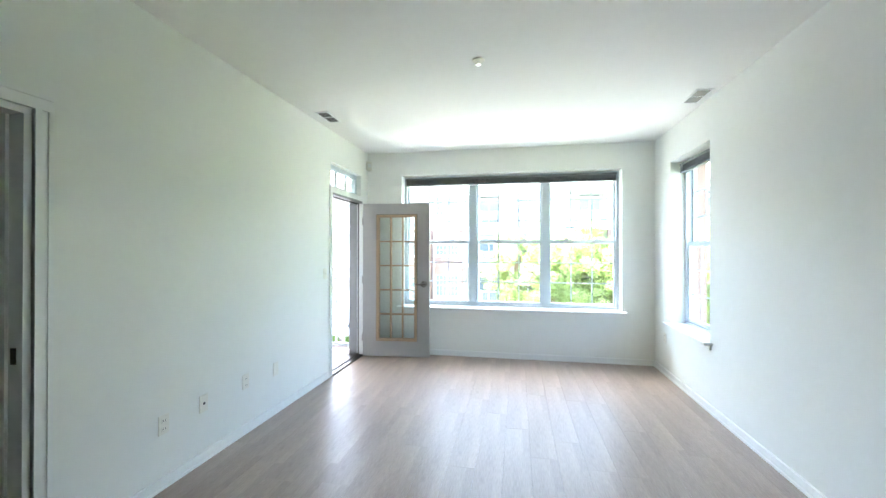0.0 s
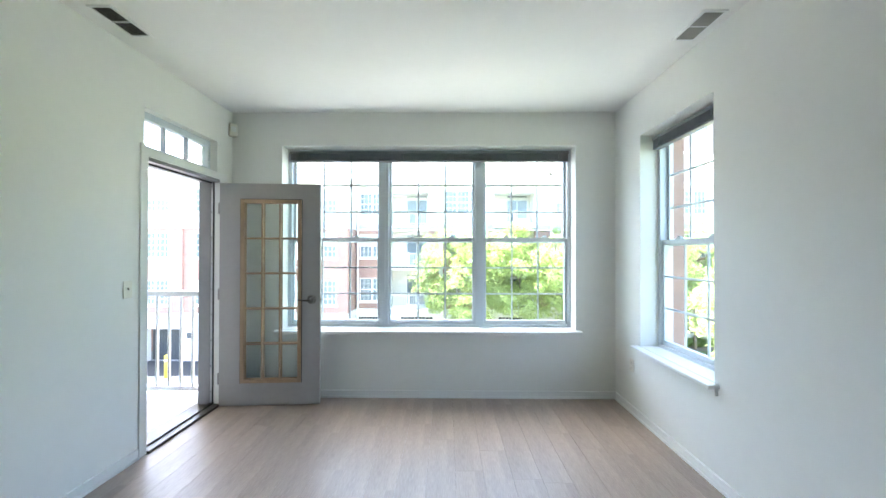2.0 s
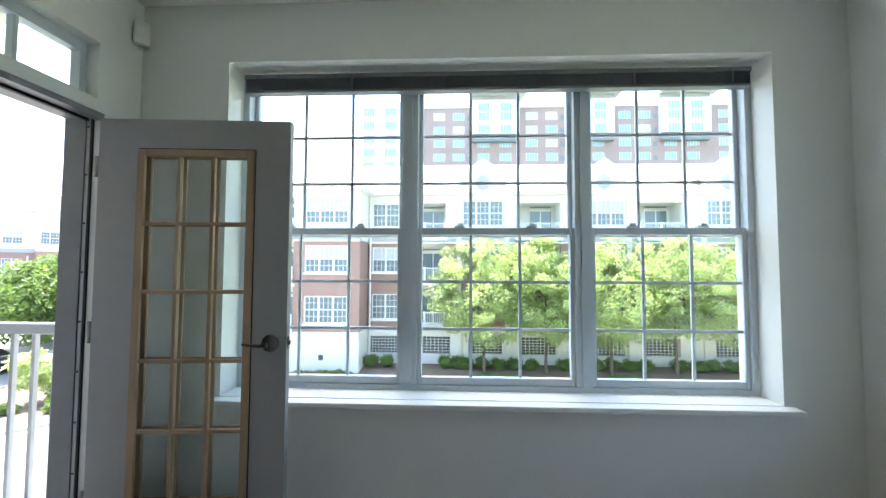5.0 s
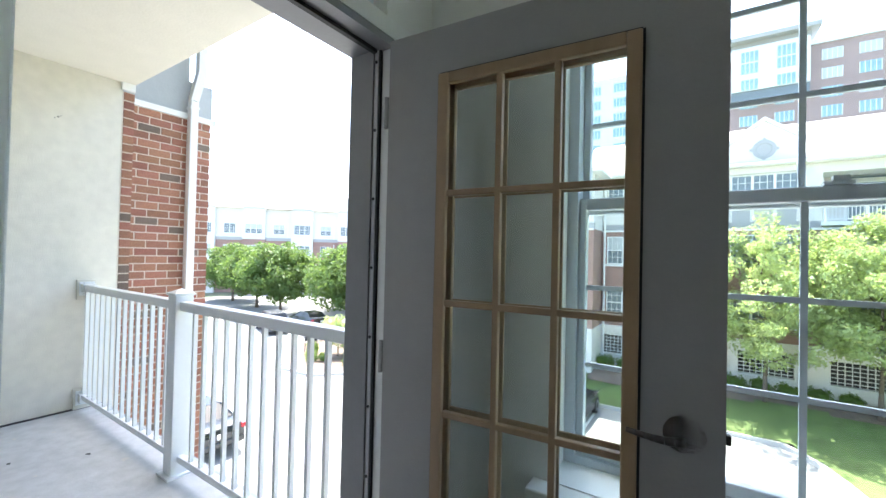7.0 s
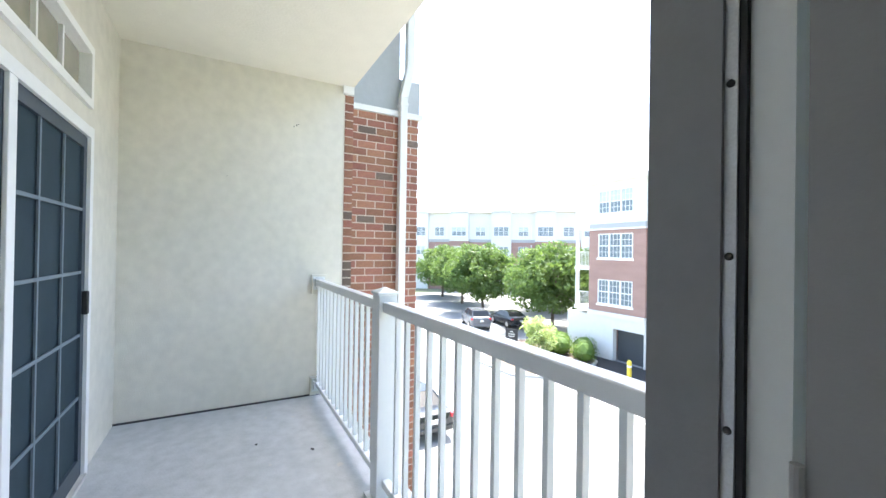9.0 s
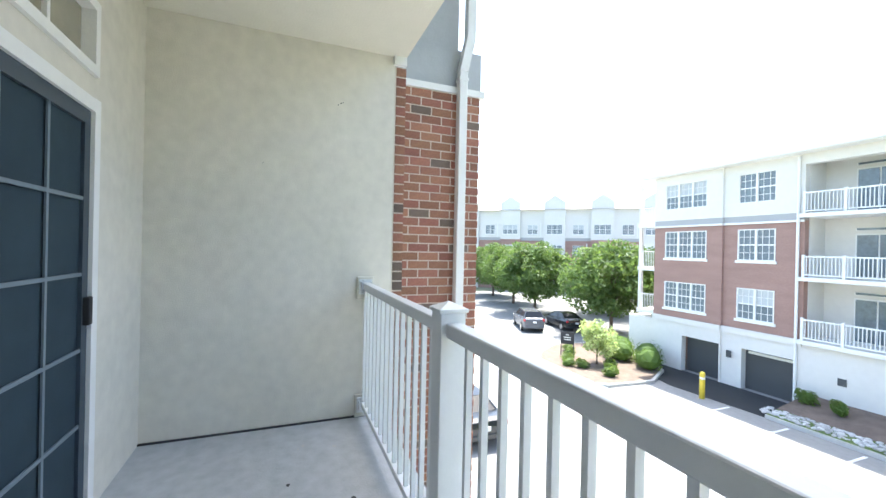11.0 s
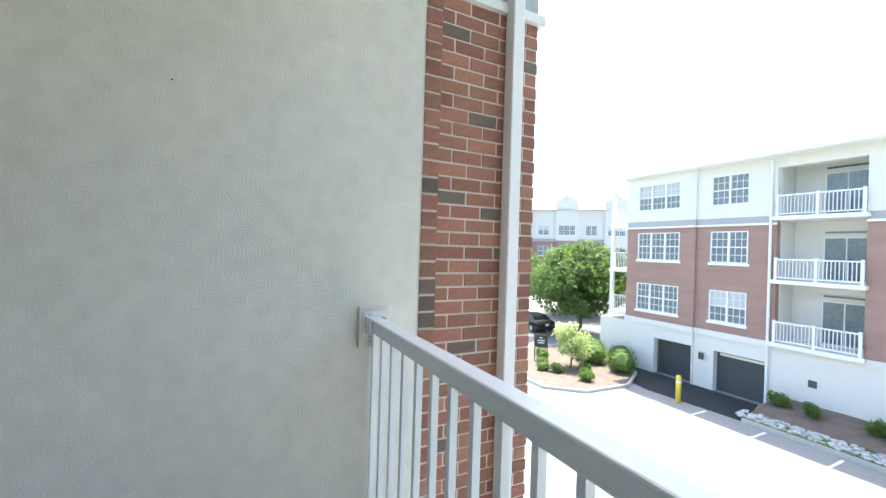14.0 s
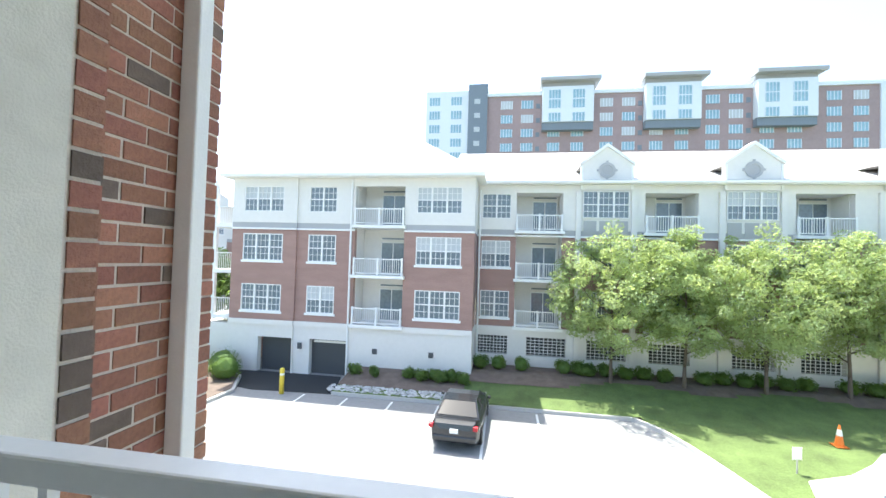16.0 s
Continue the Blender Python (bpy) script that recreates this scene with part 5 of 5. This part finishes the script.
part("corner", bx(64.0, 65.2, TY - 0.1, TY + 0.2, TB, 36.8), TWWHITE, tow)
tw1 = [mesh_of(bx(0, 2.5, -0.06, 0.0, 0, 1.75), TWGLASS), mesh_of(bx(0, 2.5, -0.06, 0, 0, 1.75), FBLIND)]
twm = bmesh.new()
for k in range(5):
    box(twm, k * 0.6, k * 0.6 + 0.1, -0.1, -0.06, 0, 1.75)
twm = mesh_of(twm, TWWHITE)


def twin(x, z, big=False):
    w = part("window", tw1[0 if wr.random() < 0.85 else 1], None, tow, at=(x, TY + 0.2 if not big else TY - 1.5, z))
    part("mullions", twm, None, w)


for z in [34.0 - 3.05 * k for k in range(7)]:
    for x in (-6.5, -2.2, 13.9, 18.2, 34.0, 38.2, 55.2, 59.7):
        twin(x, z)
        if x in (-2.2, 18.2, 38.2):
            part("vent", bx(x + 3.1, x + 3.9, TY + 0.12, TY + 0.2, z, z + 1.0), TWGREY, tow)
    for b in (2.1, 22.3, 42.5):
        if z < 30.5:
            twin(b + 1.2, z), twin(b + 6.0, z)
for b in (2.1, 22.3, 42.5):
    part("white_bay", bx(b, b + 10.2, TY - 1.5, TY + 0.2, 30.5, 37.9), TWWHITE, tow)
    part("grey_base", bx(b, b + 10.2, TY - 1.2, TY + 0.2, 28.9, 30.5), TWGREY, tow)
    part("penthouse", bx(b - 0.2, b + 10.4, TY - 1.0, TY + 6, 37.9, 38.9), FGREY, tow)
    part("penthouse_roof", bx(b - 0.5, b + 11.4, TY - 2.4, TY + 6, 38.9, 39.6), FGREY, tow)
    for x in (b + 1.2, b + 6.0):
        for z in (30.6, 33.4, 35.4):
            twin(x, z, True)
for z in [35.2 - 3.05 * k for k in range(6)]:
    for x in (-22.2, -17.4):
        w = part("window", tw1[0], None, tow, at=(x, TY, z))
        part("mullions", twm, None, w)
    part("window", tw1[1], None, tow, at=Matrix.Translation((-12.2, TY - 0.4, z)) @ Matrix.Diagonal((0.5, 1, 0.6, 1)))

# ---- pieces: pier bricks and floor planks ----
CO = 0.0775
bk_full = bx(-0.019, 0.004, 0.0065, 0.1915, 0.006, CO - 0.006, bev=0)
bk_half = bx(-0.019, 0.004, 0.0065, 0.0855, 0.006, CO - 0.006, bev=0)
FULL, HALF = (mesh_of(b, BRICK) for b in (bk_full, bk_half))
FULLD, HALFD = (mesh_of(bx(-0.019, 0.004, 0.0065, w, 0.006, CO - 0.006), BRICKD) for w in (0.1915, 0.0855))
pier = bpy.data.objects["wall_pier_core"]
ret = bpy.data.objects["wall_pier_return"]
br = random.Random(12)
rest = bmesh.new()
n_top = int((QZ - GZ) / CO)
for k in range(n_top):
    z = QZ - (k + 1) * CO
    y = QY1 - 0.8905
    if k % 2:
        seq = [0.0985] + [0.198] * 4
    else:
        seq = [0.198] * 4 + [0.0985]
    for w in seq:
        if y + w > QY1 + 0.07:
            break
        jx = br.uniform(-0.0025, 0.0025)
        if k < 50:
            dark = br.random() < 0.1
            me = (FULLD if dark else FULL) if w > 0.15 else (HALFD if dark else HALF)
            part("brick", me, None, pier, at=(QX + jx, y, z))
        else:
            box(rest, QX - 0.019, QX + 0.004 + jx, y + 0.005, y + w - 0.005, z + 0.006, z + CO - 0.006)
        y += w
    if z < QZ:
        dark = br.random() < 0.16
        if k < 50:
            part("brick", HALFD if dark else HALF, None, ret, at=(SX + br.uniform(-0.002, 0.002), 5.3485, z))
        else:
            box(rest, SX - 0.019, SX + 0.003, 5.3535, 5.4355, z + 0.006, z + CO - 0.006)
lower = part("lower_bricks", rest, BRICK, pier)
tagged(lower, kind="stuff")

pr = random.Random(5)
PW = 0.181
plank_me = {}
for i in range(21):
    x0 = XL + i * PW
    x1 = min(x0 + PW, XR)
    y = YB - pr.uniform(0, 1.2)
    while y < YF:
        a, b = max(y, YB), min(y + 1.22, YF)
        if b - a > 0.05:
            key = (round(x1 - x0, 3), round(b - a, 2))
            if key not in plank_me:
                w, L = x1 - x0, round(b - a, 2)
                plank_me[key] = mesh_of(prism(bmesh.new(), [(0.0004, -0.006), (w - 0.0004, -0.006), (w - 0.0004, -0.0008), (w - 0.0012, 0), (0.0012, 0), (0.0004, -0.0008)], "y", 0.0004, L - 0.0004), PLANK)
            part("plank", plank_me[key], None, floor, at=(x0, a, 0))
        y += 1.22

# nail holes and scuffs on the stucco end wall
for y, z, r in ((4.93, 2.40, 0.006), (4.91, 2.385, 0.004), (4.945, 2.41, 0.003), (4.4, 1.9, 0.003)):
    hole = lathe(bmesh.new(), [(r, 0), (r * 0.6, 0.0015)], 10, Matrix.Translation((SX, y, z)) @ pose(0, 0, 0, 0, 90, 0))
    tagged(part("screw_hole", hole, BLACK), "dark old screw hole in the stucco", "screw hole", "screw holes", "structure")

sr = random.Random(3)
for k in range(14):
    x, y, r = sr.uniform(-5.6, -3.2), sr.uniform(4.0, 5.1), sr.uniform(0.008, 0.03)
    st = bmesh.new()
    vs = [st.verts.new((x + math.cos(a * 0.9) * r * sr.uniform(0.5, 1.6), y + math.sin(a * 0.9) * r * sr.uniform(0.4, 1.0), BF + 0.001)) for a in range(7)]
    st.faces.new(vs)
    tagged(part("floor_stain", st, CURB if k % 3 else DARK), "small dark stain on the concrete slab", "stain", "slab stains", "structure")
